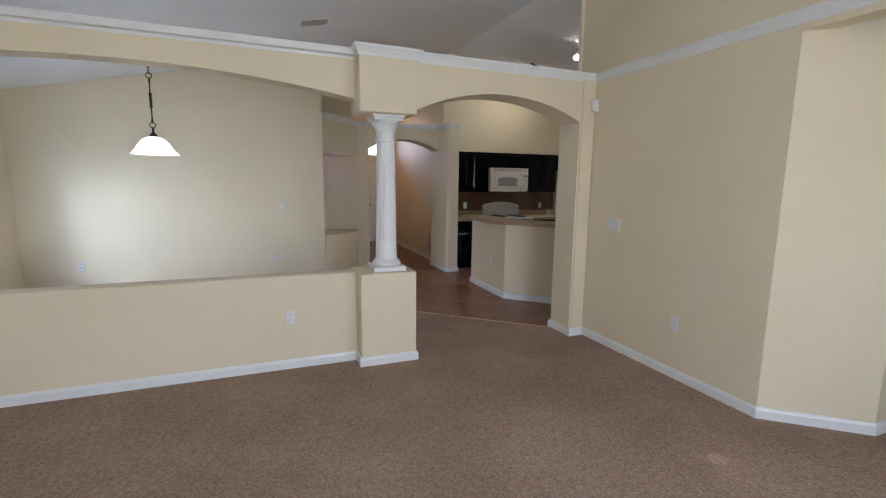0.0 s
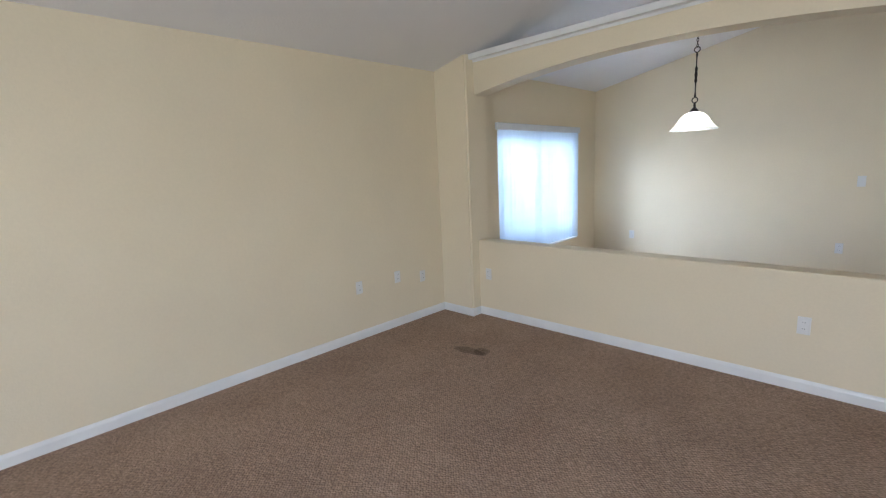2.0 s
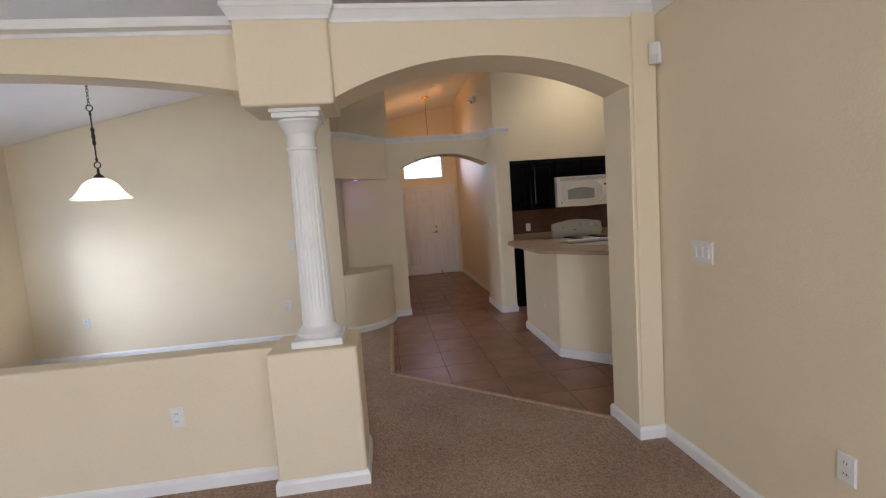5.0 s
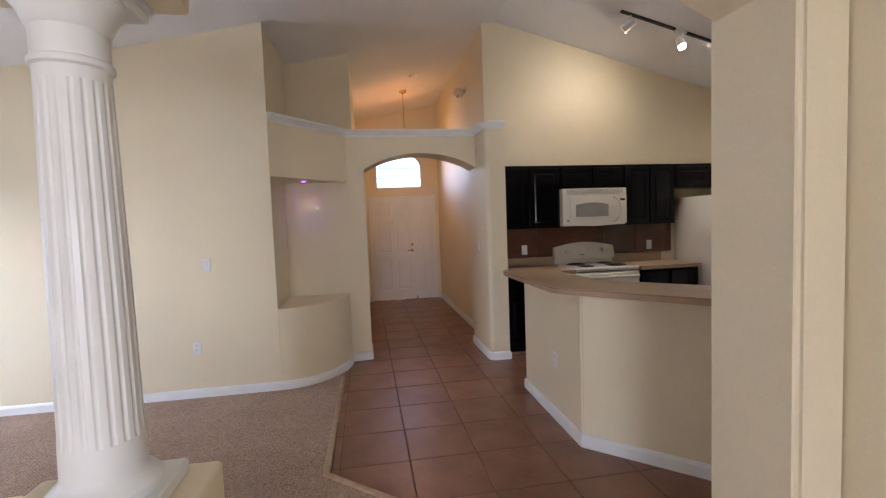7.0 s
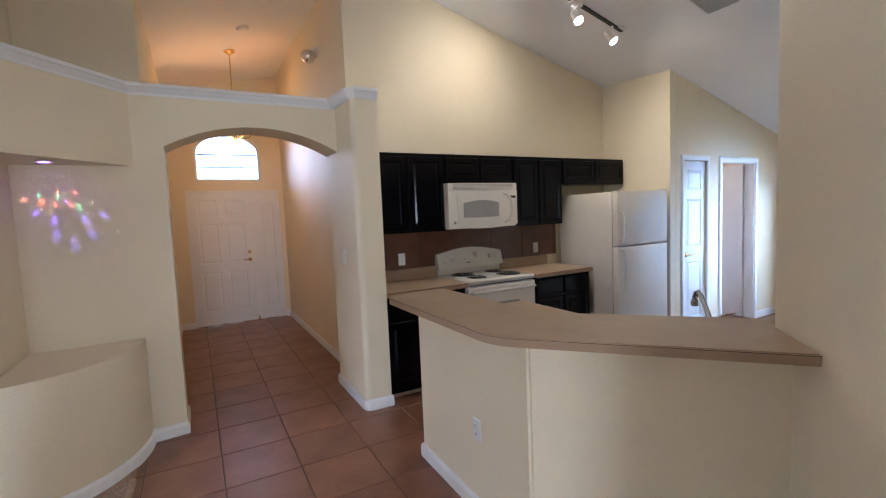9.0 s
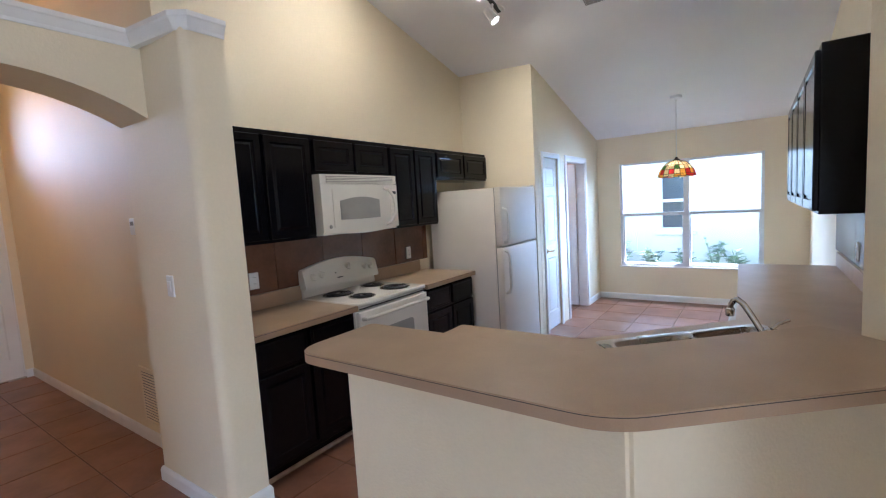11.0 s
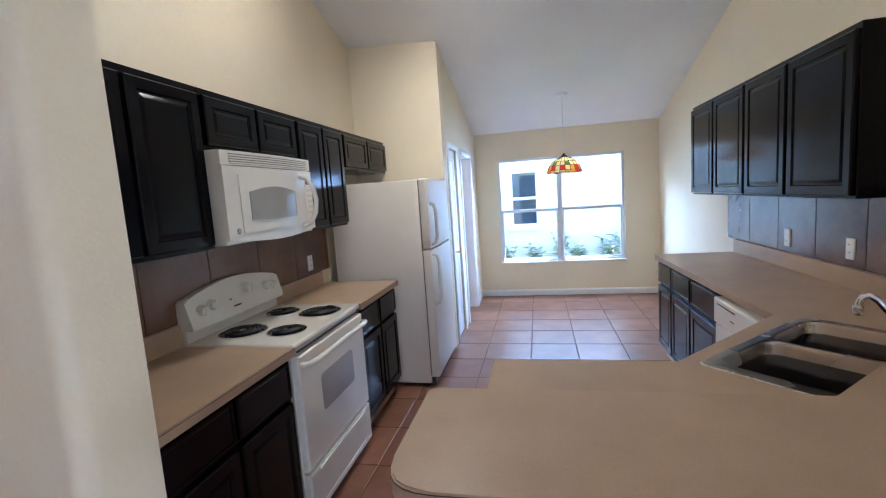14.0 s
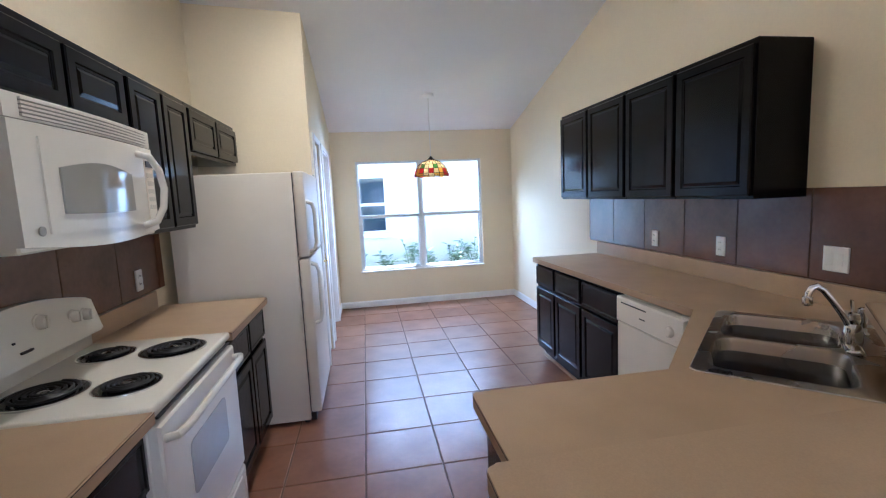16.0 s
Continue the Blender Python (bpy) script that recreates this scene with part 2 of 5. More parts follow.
    l.new(v.outputs["Distance"], bp.inputs["Height"])
    l.new(bp.outputs[0], b.inputs["Normal"])
    return m


CARPET = carpet_material()


def translucent_material(name, colour, amount):
    m = material(name, colour, 0.5, mottle=0.04, scale=10)
    n, l = m.node_tree.nodes, m.node_tree.links
    tr = n.new("ShaderNodeBsdfTranslucent")
    tr.inputs["Color"].default_value = (*colour, 1)
    mx = n.new("ShaderNodeMixShader")
    mx.inputs[0].default_value = amount
    l.new(n["Principled BSDF"].outputs[0], mx.inputs[1])
    l.new(tr.outputs[0], mx.inputs[2])
    l.new(mx.outputs[0], n["Material Output"].inputs["Surface"])
    return m


BLIND = translucent_material("white_vinyl_blind", (0.70, 0.78, 0.85), 0.10)
FROST = translucent_material("frosted_glass", (0.92, 0.90, 0.86), 0.6)
TIF_CREAM = translucent_material("cream_stained_glass", (0.85, 0.72, 0.42), 0.8)
TIF_RED = translucent_material("red_stained_glass", (0.62, 0.03, 0.03), 0.8)
TIF_GREEN = translucent_material("green_stained_glass", (0.10, 0.28, 0.06), 0.8)
TIF_AMBER = translucent_material("amber_stained_glass", (0.80, 0.42, 0.06), 0.8)


def glass_material():
    m = bpy.data.materials.new("window_glass")
    m.use_nodes = True
    n, l = m.node_tree.nodes, m.node_tree.links
    tr, gl = n.new("ShaderNodeBsdfTransparent"), n.new("ShaderNodeBsdfGlossy")
    gl.inputs["Roughness"].default_value = 0.02
    fr = n.new("ShaderNodeFresnel")
    mx = n.new("ShaderNodeMixShader")
    l.new(fr.outputs[0], mx.inputs[0])
    l.new(tr.outputs[0], mx.inputs[1])
    l.new(gl.outputs[0], mx.inputs[2])
    l.new(mx.outputs[0], n["Material Output"].inputs["Surface"])
    return m


GLASS = glass_material()


# ---- mesh helpers ----
def finish(name, bm, mat, parent=None, label="", smooth=False, recalc=True):
    if recalc:
        bmesh.ops.recalc_face_normals(bm, faces=bm.faces)
    me = bpy.data.meshes.new(name)
    bm.to_mesh(me)
    bm.free()
    for q in mat if isinstance(mat, (list, tuple)) else [mat]:
        me.materials.append(q)
    if smooth:
        me.shade_smooth()
        me.set_sharp_from_angle(angle=radians(35))
    ob = new(name, me)
    if parent is not None:
        ob.parent = parent
    if label:
        ob["label"] = label
    return ob


def part(name, bm, mat, parent, label="", smooth=False):
    return finish(name, bm, mat, parent, label, smooth)


def thing(name, label, category, m=None, group=""):
    ob = new(name)
    ob.matrix_world = m or Matrix()
    return tagged(ob, label, category, group)


def structure(name, bm, mat, label, smooth=False):
    ob = tagged(finish(name, bm, mat, None, "", smooth), label, "", "", "structure")
    if smooth:
        ob.modifiers.new("weighted_normals", "WEIGHTED_NORMAL").keep_sharp = True
    return ob


def box(bm, x0, x1, y0, y1, z0, z1, bevel=0.0, seg=1, mat_index=0):
    r = bmesh.ops.create_cube(bm, size=1, matrix=Matrix.Translation(((x0 + x1) / 2, (y0 + y1) / 2, (z0 + z1) / 2)) @ Matrix.Diagonal((abs(x1 - x0), abs(y1 - y0), abs(z1 - z0), 1)))
    vs = r["verts"]
    fs = {f for v in vs for f in v.link_faces}
    for f in fs:
        f.material_index = mat_index
    if bevel:
        es = {e for v in vs for e in v.link_edges}
        bmesh.ops.bevel(bm, geom=list(es), offset=bevel, segments=seg, affect="EDGES", profile=0.5)
    return bm


def boxed(*a, **k):
    return box(bmesh.new(), *a, **k)


def prism(bm, pts, z0, z1):
    """A column over a plan outline; z0 and z1 are heights or functions of x."""
    f0 = z0 if callable(z0) else (lambda x: z0)
    f1 = z1 if callable(z1) else (lambda x: z1)
    lo = [bm.verts.new((x, y, f0(x))) for x, y in pts]
    hi = [bm.verts.new((x, y, f1(x))) for x, y in pts]
    k = len(pts)
    bm.faces.new(lo[::-1])
    bm.faces.new(hi)
    for i in range(k):
        j = (i + 1) % k
        bm.faces.new((lo[i], lo[j], hi[j], hi[i]))
    return bm


def slab(bm, pts, a0, a1, axis):
    """An outline in (x, z) pushed along y, or in (y, z) pushed along x."""
    at = (lambda u, w, a: (u, a, w)) if axis == "y" else (lambda u, w, a: (a, u, w))
    lo = [bm.verts.new(at(u, w, a0)) for u, w in pts]
    hi = [bm.verts.new(at(u, w, a1)) for u, w in pts]
    k = len(pts)
    bm.faces.new(lo)
    bm.faces.new(hi[::-1])
    for i in range(k):
        j = (i + 1) % k
        bm.faces.new((lo[i], hi[i], hi[j], lo[j]))
    return bm


def sweep(bm, path, profile, closed=False):
    """A moulding along a plan path; profile is (distance to the right of the path, height)."""
    k = len(path)
    rings = []
    for i, p in enumerate(path):
        p = Vector(p)
        d = []
        if i > 0 or closed:
            d.append((p - Vector(path[i - 1])).normalized())
        if i < k - 1 or closed:
            d.append((Vector(path[(i + 1) % k]) - p).normalized())
        ns = [Vector((q.y, -q.x)) for q in d]
        m = sum(ns, Vector((0, 0))).normalized()
        m /= max(0.35, m.dot(ns[0]))
        rings.append([bm.verts.new((p.x + m.x * o, p.y + m.y * o, z)) for o, z in profile])
    q = len(profile)
    for i in range(k if closed else k - 1):
        a, b = rings[i], rings[(i + 1) % k]
        for j in range(q):
            bm.faces.new((a[j], b[j], b[(j + 1) % q], a[(j + 1) % q]))
    if not closed:
        bm.faces.new(rings[0])
        bm.faces.new(rings[-1][::-1])
    return bm


def lathe(bm, profile, n=24, centre=(0, 0, 0), axis="z", flute=0, flute_depth=0.0, caps=True):
    """A turned body; profile is (radius, height)."""
    cx, cy, cz = centre
    rings = []
    for r, z in profile:
        ring = []
        for i in range(n):
            a = 2 * math.pi * i / n
            rr = r - (flute_depth * max(0.0, math.sin(a * flute)) if flute else 0)
            u, v = rr * math.cos(a), rr * math.sin(a)
            ring.append(bm.verts.new((cx + u, cy + v, cz + z) if axis == "z" else (cx + u, cy + z, cz + v) if axis == "y" else (cx + z, cy + u, cz + v)))
        rings.append(ring)
    for a, b in zip(rings, rings[1:]):
        for i in range(n):
            bm.faces.new((a[i], a[(i + 1) % n], b[(i + 1) % n], b[i]))
    if caps:
        for ring in (rings[0], rings[-1]):
            bm.faces.new(ring)
    return bm


def rect_loft(bm, x0, x1, z0, z1, rings, cap_first=True, cap_last=True):
    """A panel seen from -y, from rectangles inset by d at depth y."""
    vs = [[bm.verts.new(p) for p in ((x0 + d, y, z0 + d), (x1 - d, y, z0 + d), (x1 - d, y, z1 - d), (x0 + d, y, z1 - d))] for d, y in rings]
    for a, b in zip(vs, vs[1:]):
        for i in range(4):
            bm.faces.new((a[i], a[(i + 1) % 4], b[(i + 1) % 4], b[i]))
    if cap_first:
        bm.faces.new(vs[0])
    if cap_last:
        bm.faces.new(vs[-1])
    return bm


def tube(bm, pts, r, n=10, closed=False):
    """A round bar along points."""
    pts = [Vector(p) for p in pts]
    rings = []
    k = len(pts)
    side = None
    for i, p in enumerate(pts):
        a = pts[(i - 1) % k] if closed or i else p
        b = pts[(i + 1) % k] if closed or i < k - 1 else p
        d = (b - a).normalized()
        if side is None:
            side = d.orthogonal().normalized()
        side = (side - d * side.dot(d)).normalized()
        up = d.cross(side)
        rings.append([bm.verts.new(p + (side * math.cos(2 * math.pi * j / n) + up * math.sin(2 * math.pi * j / n)) * r) for j in range(n)])
    for i in range(k if closed else k - 1):
        a, b = rings[i], rings[(i + 1) % k]
        for j in range(n):
            bm.faces.new((a[j], a[(j + 1) % n], b[(j + 1) % n], b[j]))
    if not closed:
        bm.faces.new(rings[0][::-1])
        bm.faces.new(rings[-1])
    return bm


def arc_pts(u0, u1, z_end, z_mid, n=20):
    """Points of a flat arch from u0 to u1."""
    half, rise = (u1 - u0) / 2, z_mid - z_end
    r = (half * half + rise * rise) / (2 * rise)
    c, zc = (u0 + u1) / 2, z_mid - r
    a = math.asin(half / r)
    return [(c + r * math.sin(-a + 2 * a * i / n), zc + r * math.cos(-a + 2 * a * i / n)) for i in range(n + 1)]


# ---- the shell of the house ----
RIDGE_X, RIDGE_Z = 3.28, 3.868


def vault(x):
    return RIDGE_Z - 0.215 * (RIDGE_X - x) if x < RIDGE_X else RIDGE_Z - 0.257 * (x - RIDGE_X)


def roofed(x):
    return vault(x) + 0.05


bm = bmesh.new()
slab(bm, [(-3.3, vault(-3.3)), (RIDGE_X, RIDGE_Z), (RIDGE_X, RIDGE_Z + 0.16), (-3.3, vault(-3.3) + 0.16)], -2.9, 11.9, "y")
slab(bm, [(RIDGE_X, RIDGE_Z), (9.2, vault(9.2)), (9.2, vault(9.2) + 0.16), (RIDGE_X, RIDGE_Z + 0.16)], -2.9, 11.9, "y")
structure("ceiling", bm, CEIL, "vaulted white textured ceiling over all the rooms")

# unseen eave, added to block direct sun from the blinds
structure("eave_sun_block", boxed(-3.95, -3.14, -2.9, 11.9, 2.47, 2.60), TRIM, "unseen white eave added to keep sun off the dining window")
bm = prism(bmesh.new(), [(-3.2, -2.8), (4.8, -2.8), (4.8, 1.7), (3.3, 1.9), (3.3, 4.2), (2.85, 4.04), (1.365, 5.37), (1.40, 7.2), (1.40, 7.7), (0.7, 7.7), (-3.2, 7.1)], -0.12, 0.008)
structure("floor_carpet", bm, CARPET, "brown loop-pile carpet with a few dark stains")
bm = prism(bmesh.new(), [(1.36, 5.38), (2.84, 4.05), (9.1, 4.05), (9.1, 10.0), (3.3, 11.8), (1.36, 11.8)], -0.12, -0.004)
FLOOR = structure("floor_tiled", bm, GROUT, "dark grout bed under terracotta-brown floor tiles")
bm = sweep(bmesh.new(), [(1.392, 7.15), (1.372, 5.375), (2.86, 4.045)], [(-0.018, 0.0), (-0.018, 0.012), (-0.008, 0.017), (0.014, 0.017), (0.024, 0.010), (0.024, 0.0)])
structure("transition_strip", bm, STRIP, "tan edging strip between carpet and floor tiles")

# living room walls
bm = prism(bmesh.new(), [(-2.96, -2.8), (-2.96, 4.02), (-3.15, 4.02), (-3.15, -2.8)], -0.1, roofed)
structure("wall_living_west", bm, PAINT, "cream-painted living room wall")
bm = prism(bmesh.new(), [(3.06, 1.92), (3.56, 1.5), (4.6, 1.5), (4.6, 1.65), (3.62, 1.65), (3.2, 2.0), (3.2, 3.98), (3.06, 3.98)], -0.1, roofed)
structure("wall_living_east", bm, PAINT, "cream-painted living room wall with an angled end")
bm = bmesh.new()
for y0, y1, lo in ((-2.8, -2.55, -0.1), (-2.55, 0.35, 2.18), (0.35, 1.65, -0.1)):
    slab(bm, [(y0, lo), (y1, lo), (y1, roofed(4.6)), (y0, roofed(4.6))], 4.6, 4.75, "x")
structure("wall_alcove_east", bm, PAINT, "cream-painted alcove wall with an added, unseen opening")
bm = prism(bmesh.new(), [(3.06, -2.65), (3.2, -2.65), (3.2, 1.96), (3.06, 1.92)], 2.51, roofed)
structure("wall_alcove_header", bm, PAINT, "cream-painted header wall over the alcove")
# unseen wall added to frame the east fill lamp and screen the alcove
bm = boxed(3.06, 3.2, -2.65, -2.45, -0.1, 2.51)
box(bm, 3.06, 3.2, 0.15, 0.40, -0.1, 2.51)
box(bm, 3.06, 3.2, -2.45, 0.15, 2.18, 2.51)
box(bm, 3.2, 4.6, 0.25, 0.40, -0.1, 2.51)
structure("wall_east_fill", bm, PAINT, "unseen cream-painted wall added round the east fill lamp")
bm = boxed(3.2, 4.6, -2.65, 1.5, 2.51, 2.58)
structure("ceiling_alcove", bm, CEIL, "low flat ceiling of the side alcove")
# south wall, its unseen opening added for the fill lamp
bm = bmesh.new()
for x0, x1, lo in ((-3.15, -0.1, -0.1), (-0.1, 1.6, 2.1), (1.6, 4.75, -0.1)):
    xs = [x0, x1] if not x0 < RIDGE_X < x1 else [x0, RIDGE_X, x1]
    slab(bm, [(x0, lo), (x1, lo)] + [(x, roofed(x)) for x in xs[::-1]], -2.8, -2.65, "y")
slab(bm, [(-0.1, -0.1), (1.6, -0.1), (1.6, 0.62), (-0.1, 0.62)], -2.8, -2.65, "y")
structure("wall_living_south", bm, PAINT, "cream-painted living room wall with an unseen opening added for light")

# the screen of arches between living and dining rooms
bm = prism(bmesh.new(), [(-3.0, 3.745), (-2.54, 3.745), (-2.54, 4.06), (-3.0, 4.06)], -0.1, roofed)
bmesh.ops.bevel(bm, geom=[e for e in bm.edges if abs(e.verts[0].co.z - e.verts[1].co.z) > 1], offset=0.018, segments=3, affect="EDGES")
structure("pilaster_west", bm, PAINT, "cream-painted pilaster with rounded corners", smooth=True)
bm = bmesh.new()
slab(bm, arc_pts(-2.56, 0.73, 2.245, 2.392, 28) + [(0.73, 2.57), (-2.56, 2.57)], 3.87, 4.05, "y")
bmesh.ops.bevel(bm, geom=[e for e in bm.edges if e.calc_length() < 0.2 and max(v.co.z for v in e.verts) < 2.5 and abs(e.verts[0].co.y - e.verts[1].co.y) < 0.01], offset=0.012, segments=2, affect="EDGES")
structure("wall_arch_west", bm, PAINT, "cream-painted beam with a wide flat arch", smooth=True)
bm = bmesh.new()
slab(bm, arc_pts(1.20, 2.90, 2.165, 2.362, 28) + [(2.90, 2.57), (1.20, 2.57)], 3.75, 4.05, "y")
structure("wall_arch_east", bm, PAINT, "cream-painted beam with a flat arch over the passage", smooth=True)
bm = prism(bmesh.new(), [(2.893, 3.735), (3.07, 3.735), (3.07, 4.085), (2.893, 4.085)], -0.1, 2.572)
bmesh.ops.bevel(bm, geom=[e for e in bm.edges if abs(e.verts[0].co.z - e.verts[1].co.z) > 1], offset=0.018, segments=3, affect="EDGES")
structure("pilaster_east", bm, PAINT, "cream-painted pilaster with rounded corners", smooth=True)
bm = boxed(0.725, 1.205, 3.695, 4.07, 2.125, 2.575, 0.016, 3)
structure("wall_arch_block", bm, PAINT, "cream-painted block over the column", smooth=True)
bm = boxed(-2.56, 0.72, 3.87, 4.03, -0.1, 0.802, 0.014, 3)
structure("wall_half", bm, PAINT, "low cream-painted half wall", smooth=True)
bm = boxed(0.712, 1.205, 3.695, 4.09, -0.1, 0.808, 0.016, 3)
structure("wall_half_pier", bm, PAINT, "cream-painted pier at the end of the half wall", smooth=True)
CROWN = [(-0.03, 2.552), (0.007, 2.552), (0.010, 2.568), (0.020, 2.584), (0.031, 2.603), (0.038, 2.609), (0.038, 2.632), (-0.03, 2.632)]
bm = sweep(bmesh.new(), [(-2.555, 3.87), (0.725, 3.87), (0.725, 3.695), (1.205, 3.695), (1.205, 3.75), (3.06, 3.75), (3.06, -2.65)], CROWN)
structure("trim_crown_living", bm, TRIM, "white crown moulding along the top of the arches")
bm = boxed(-2.55, 3.1, 3.80, 4.10, 2.572, 2.62)
structure("ledge_living", bm, TRIM, "flat ledge on top of the arches")

# walls round the passage, dining room and niche
bm = prism(bmesh.new(), [(2.96, 4.085), (3.11, 4.085), (3.80, 4.775), (3.96, 4.615), (3.875, 4.53), (3.875, 4.4), (3.28, 3.98), (2.96, 3.98)], -0.1, 2.60)
prism(bm, [(3.035, 4.01), (3.80, 4.775), (3.96, 4.615), (3.875, 4.53), (3.875, 4.4), (3.28, 3.98), (3.035, 3.98)], 2.60, roofed)
structure("wall_diagonal", bm, PAINT, "cream-painted angled wall at the end of the bar")
bm = prism(bmesh.new(), [(3.87, 4.53), (9.05, 4.53), (9.05, 4.38), (3.87, 4.38)], -0.1, roofed)
structure("wall_kitchen_south", bm, PAINT, "cream-painted kitchen wall")
bm = bmesh.new()
T = lambda a, b, c, d: [(a, c), (b, c), (b, d), (a, d)]
EAVE = roofed(-2.77)
for q in (T(4.0, 4.53, -0.1, EAVE), T(6.38, 7.10, -0.1, EAVE), T(4.53, 6.38, -0.1, 0.46), T(4.53, 6.38, 1.955, EAVE)):
    slab(bm, q, -2.77, -2.94, "x")
structure("wall_dining_west", bm, PAINT, "cream-painted dining room wall with a window opening")
bm = slab(bmesh.new(), [(-2.94, -0.1), (0.84, -0.1), (0.84, roofed(0.84)), (-2.94, roofed(-2.94))], 6.95, 7.10, "y")
structure("wall_dining_north", bm, PAINT, "cream-painted dining room wall lit from the window")
bm = prism(bmesh.new(), [(0.72, 7.08), (0.84, 7.08), (0.84, 8.15), (0.72, 8.15)], -0.1, roofed)
structure("wall_niche_west", bm, PAINT, "cream-painted side wall of the niche")
bm = prism(bmesh.new(), [(0.84, 8.05), (1.56, 8.05), (1.56, 8.12), (0.84, 8.12)], 2.4, roofed)
structure("wall_over_niche", bm, PAINT, "cream-painted wall above the plant ledge")
bm = prism(bmesh.new(), [(1.56, 8.12), (1.56, 11.6), (1.42, 11.6), (1.42, 8.12)], -0.1, roofed)
structure("wall_hall_west", bm, PAINT, "cream-painted entrance hall wall")
bm = prism(bmesh.new(), [(3.13, 8.06), (3.13, 11.6), (3.30, 11.6), (3.30, 8.06)], -0.1, roofed)
structure("wall_hall_east", bm, PAINT, "cream-painted entrance hall wall under the ridge")
bm = bmesh.new()
slab(bm, [(0.84, -0.1), (1.685, -0.1)] + arc_pts(1.685, 2.95, 2.125, 2.295, 24) + [(2.95, 2.50), (0.84, 2.50)], 7.70, 8.05, "y")
structure("wall_hall_arch", bm, PAINT, "cream-painted thick wall with a flat arch into the hall", smooth=True)
bull = [(3.004 - 0.052 * math.cos(radians(a)), 7.332 - 0.052 * math.sin(radians(a))) for a in range(0, 91, 10)]
bm = prism(bmesh.new(), bull + [(3.165, 7.28), (3.165, 7.94), (2.952, 8.04)], -0.1, 2.50)
structure("wall_wing", bm, PAINT, "cream-painted wing wall between hall and kitchen", smooth=True)
NICHE = [(0.842 + 0.628 * math.sin(radians(a)), 7.70 - 0.75 * math.cos(radians(a))) for a in range(0, 91, 6)]
bm = prism(bmesh.new(), NICHE + [(1.47, 7.76), (0.842, 7.76)], -0.1, 0.765)
bmesh.ops.bevel(bm, geom=[e for e in bm.edges if min(v.co.z for v in e.verts) > 0.7 and min(v.co.x for v in e.verts) > 0.845 and min(v.co.y for v in e.verts) < 7.701], offset=0.012, segments=2, affect="EDGES")
structure("niche_ledge", bm, PAINT, "cream-painted bow-fronted ledge under the niche", smooth=True)
bm = prism(bmesh.new(), [(0.842, 6.955), (1.50, 7.702), (1.50, 7.8), (0.842, 7.8)], 1.985, 2.50)
structure("niche_header", bm, PAINT, "cream-painted header over the niche")
CROWN2 = [(o * 0.9, z - 0.075) for o, z in CROWN]
bm = sweep(bmesh.new(), [(0.845, 6.956), (1.495, 7.70), (2.91, 7.70), (2.95, 7.33), (2.99, 7.28), (3.165, 7.28)], CROWN2)
structure("trim_crown_hall", bm, TRIM, "white crown moulding over niche and hall arch")
bm = prism(bmesh.new(), [(0.842, 6.98), (1.495, 7.72), (2.93, 7.72), (2.97, 7.31), (3.16, 7.31), (3.16, 7.93), (3.0, 8.04), (0.842, 8.04)], 2.49, 2.545)
structure("ledge_hall", bm, TRIM, "flat plant ledge above niche and arch")
bm = bmesh.new()
DX0, DX1 = 1.755, 3.06
for q in (T(1.42, DX0, -0.1, 2.205), T(DX1, 3.30, -0.1, 2.205), T(DX0, DX1, 2.05, 2.205), T(1.42, 1.905, 2.205, 2.95), T(2.815, 3.30, 2.205, 2.95)):
    slab(bm, q, 11.51, 11.66, "y")
TRANSOM = [(1.905, 2.64)] + [(2.36 + 0.455 * math.cos(radians(a)), 2.64 + 0.28 * math.sin(radians(a))) for a in range(170, 5, -10)] + [(2.815, 2.64)]
slab(bm, TRANSOM + [(2.815, 2.95), (1.905, 2.95)], 11.51, 11.66, "y")
slab(bm, [(1.42, 2.95), (3.30, 2.95), (3.30, roofed(3.30)), (RIDGE_X, roofed(RIDGE_X)), (1.42, roofed(1.42))], 11.51, 11.66, "y")
structure("wall_front", bm, PAINT, "cream-painted front wall with door and arched transom openings")

# kitchen and breakfast nook walls
bm = slab(bmesh.new(), [(3.13, -0.1), (6.6, -0.1), (6.6, roofed(6.6)), (RIDGE_X, roofed(RIDGE_X)), (3.13, roofed(3.13))], 7.93, 8.06, "y")
structure("wall_kitchen_north", bm, PAINT, "cream-painted kitchen wall behind the range")
bm = prism(bmesh.new(), [(6.525, 7.072), (6.62, 7.072), (6.62, 7.95), (6.44, 7.95)], -0.1, roofed)
structure("wall_pantry_side", bm, PAINT, "cream-painted side wall of the pantry")
bm = bmesh.new()
for a, b in ((6.62, 6.765), (7.205, 7.515), (8.275, 9.05)):
    slab(bm, [(a, -0.1), (b, -0.1), (b, roofed(b)), (a, roofed(a))], 7.07, 7.19, "y")
for a, b in ((6.765, 7.205), (7.515, 8.275)):
    slab(bm, [(a, 2.065), (b, 2.065), (b, roofed(b)), (a, roofed(a))], 7.07, 7.19, "y")
structure("wall_pantry_front", bm, PAINT, "cream-painted wall with pantry door and laundry doorway")
bm = bmesh.new()
WEST, WY0, WY1, WZ0, WZ1 = roofed(8.9), 4.985, 6.75, 0.495, 2.025
rings = [[bm.verts.new((x, y, z)) for y, z in loop] for x in (8.90, 9.06) for loop in (((4.38, -0.1), (7.19, -0.1), (7.19, WEST), (4.38, WEST)), ((WY0, WZ0), (WY1, WZ0), (WY1, WZ1), (WY0, WZ1)))]
for a, b in ((0, 1), (2, 3), (0, 2), (1, 3)):
    for i in range(4):
        j = (i + 1) % 4
        bm.faces.new((rings[a][i], rings[a][j], rings[b][j], rings[b][i]))
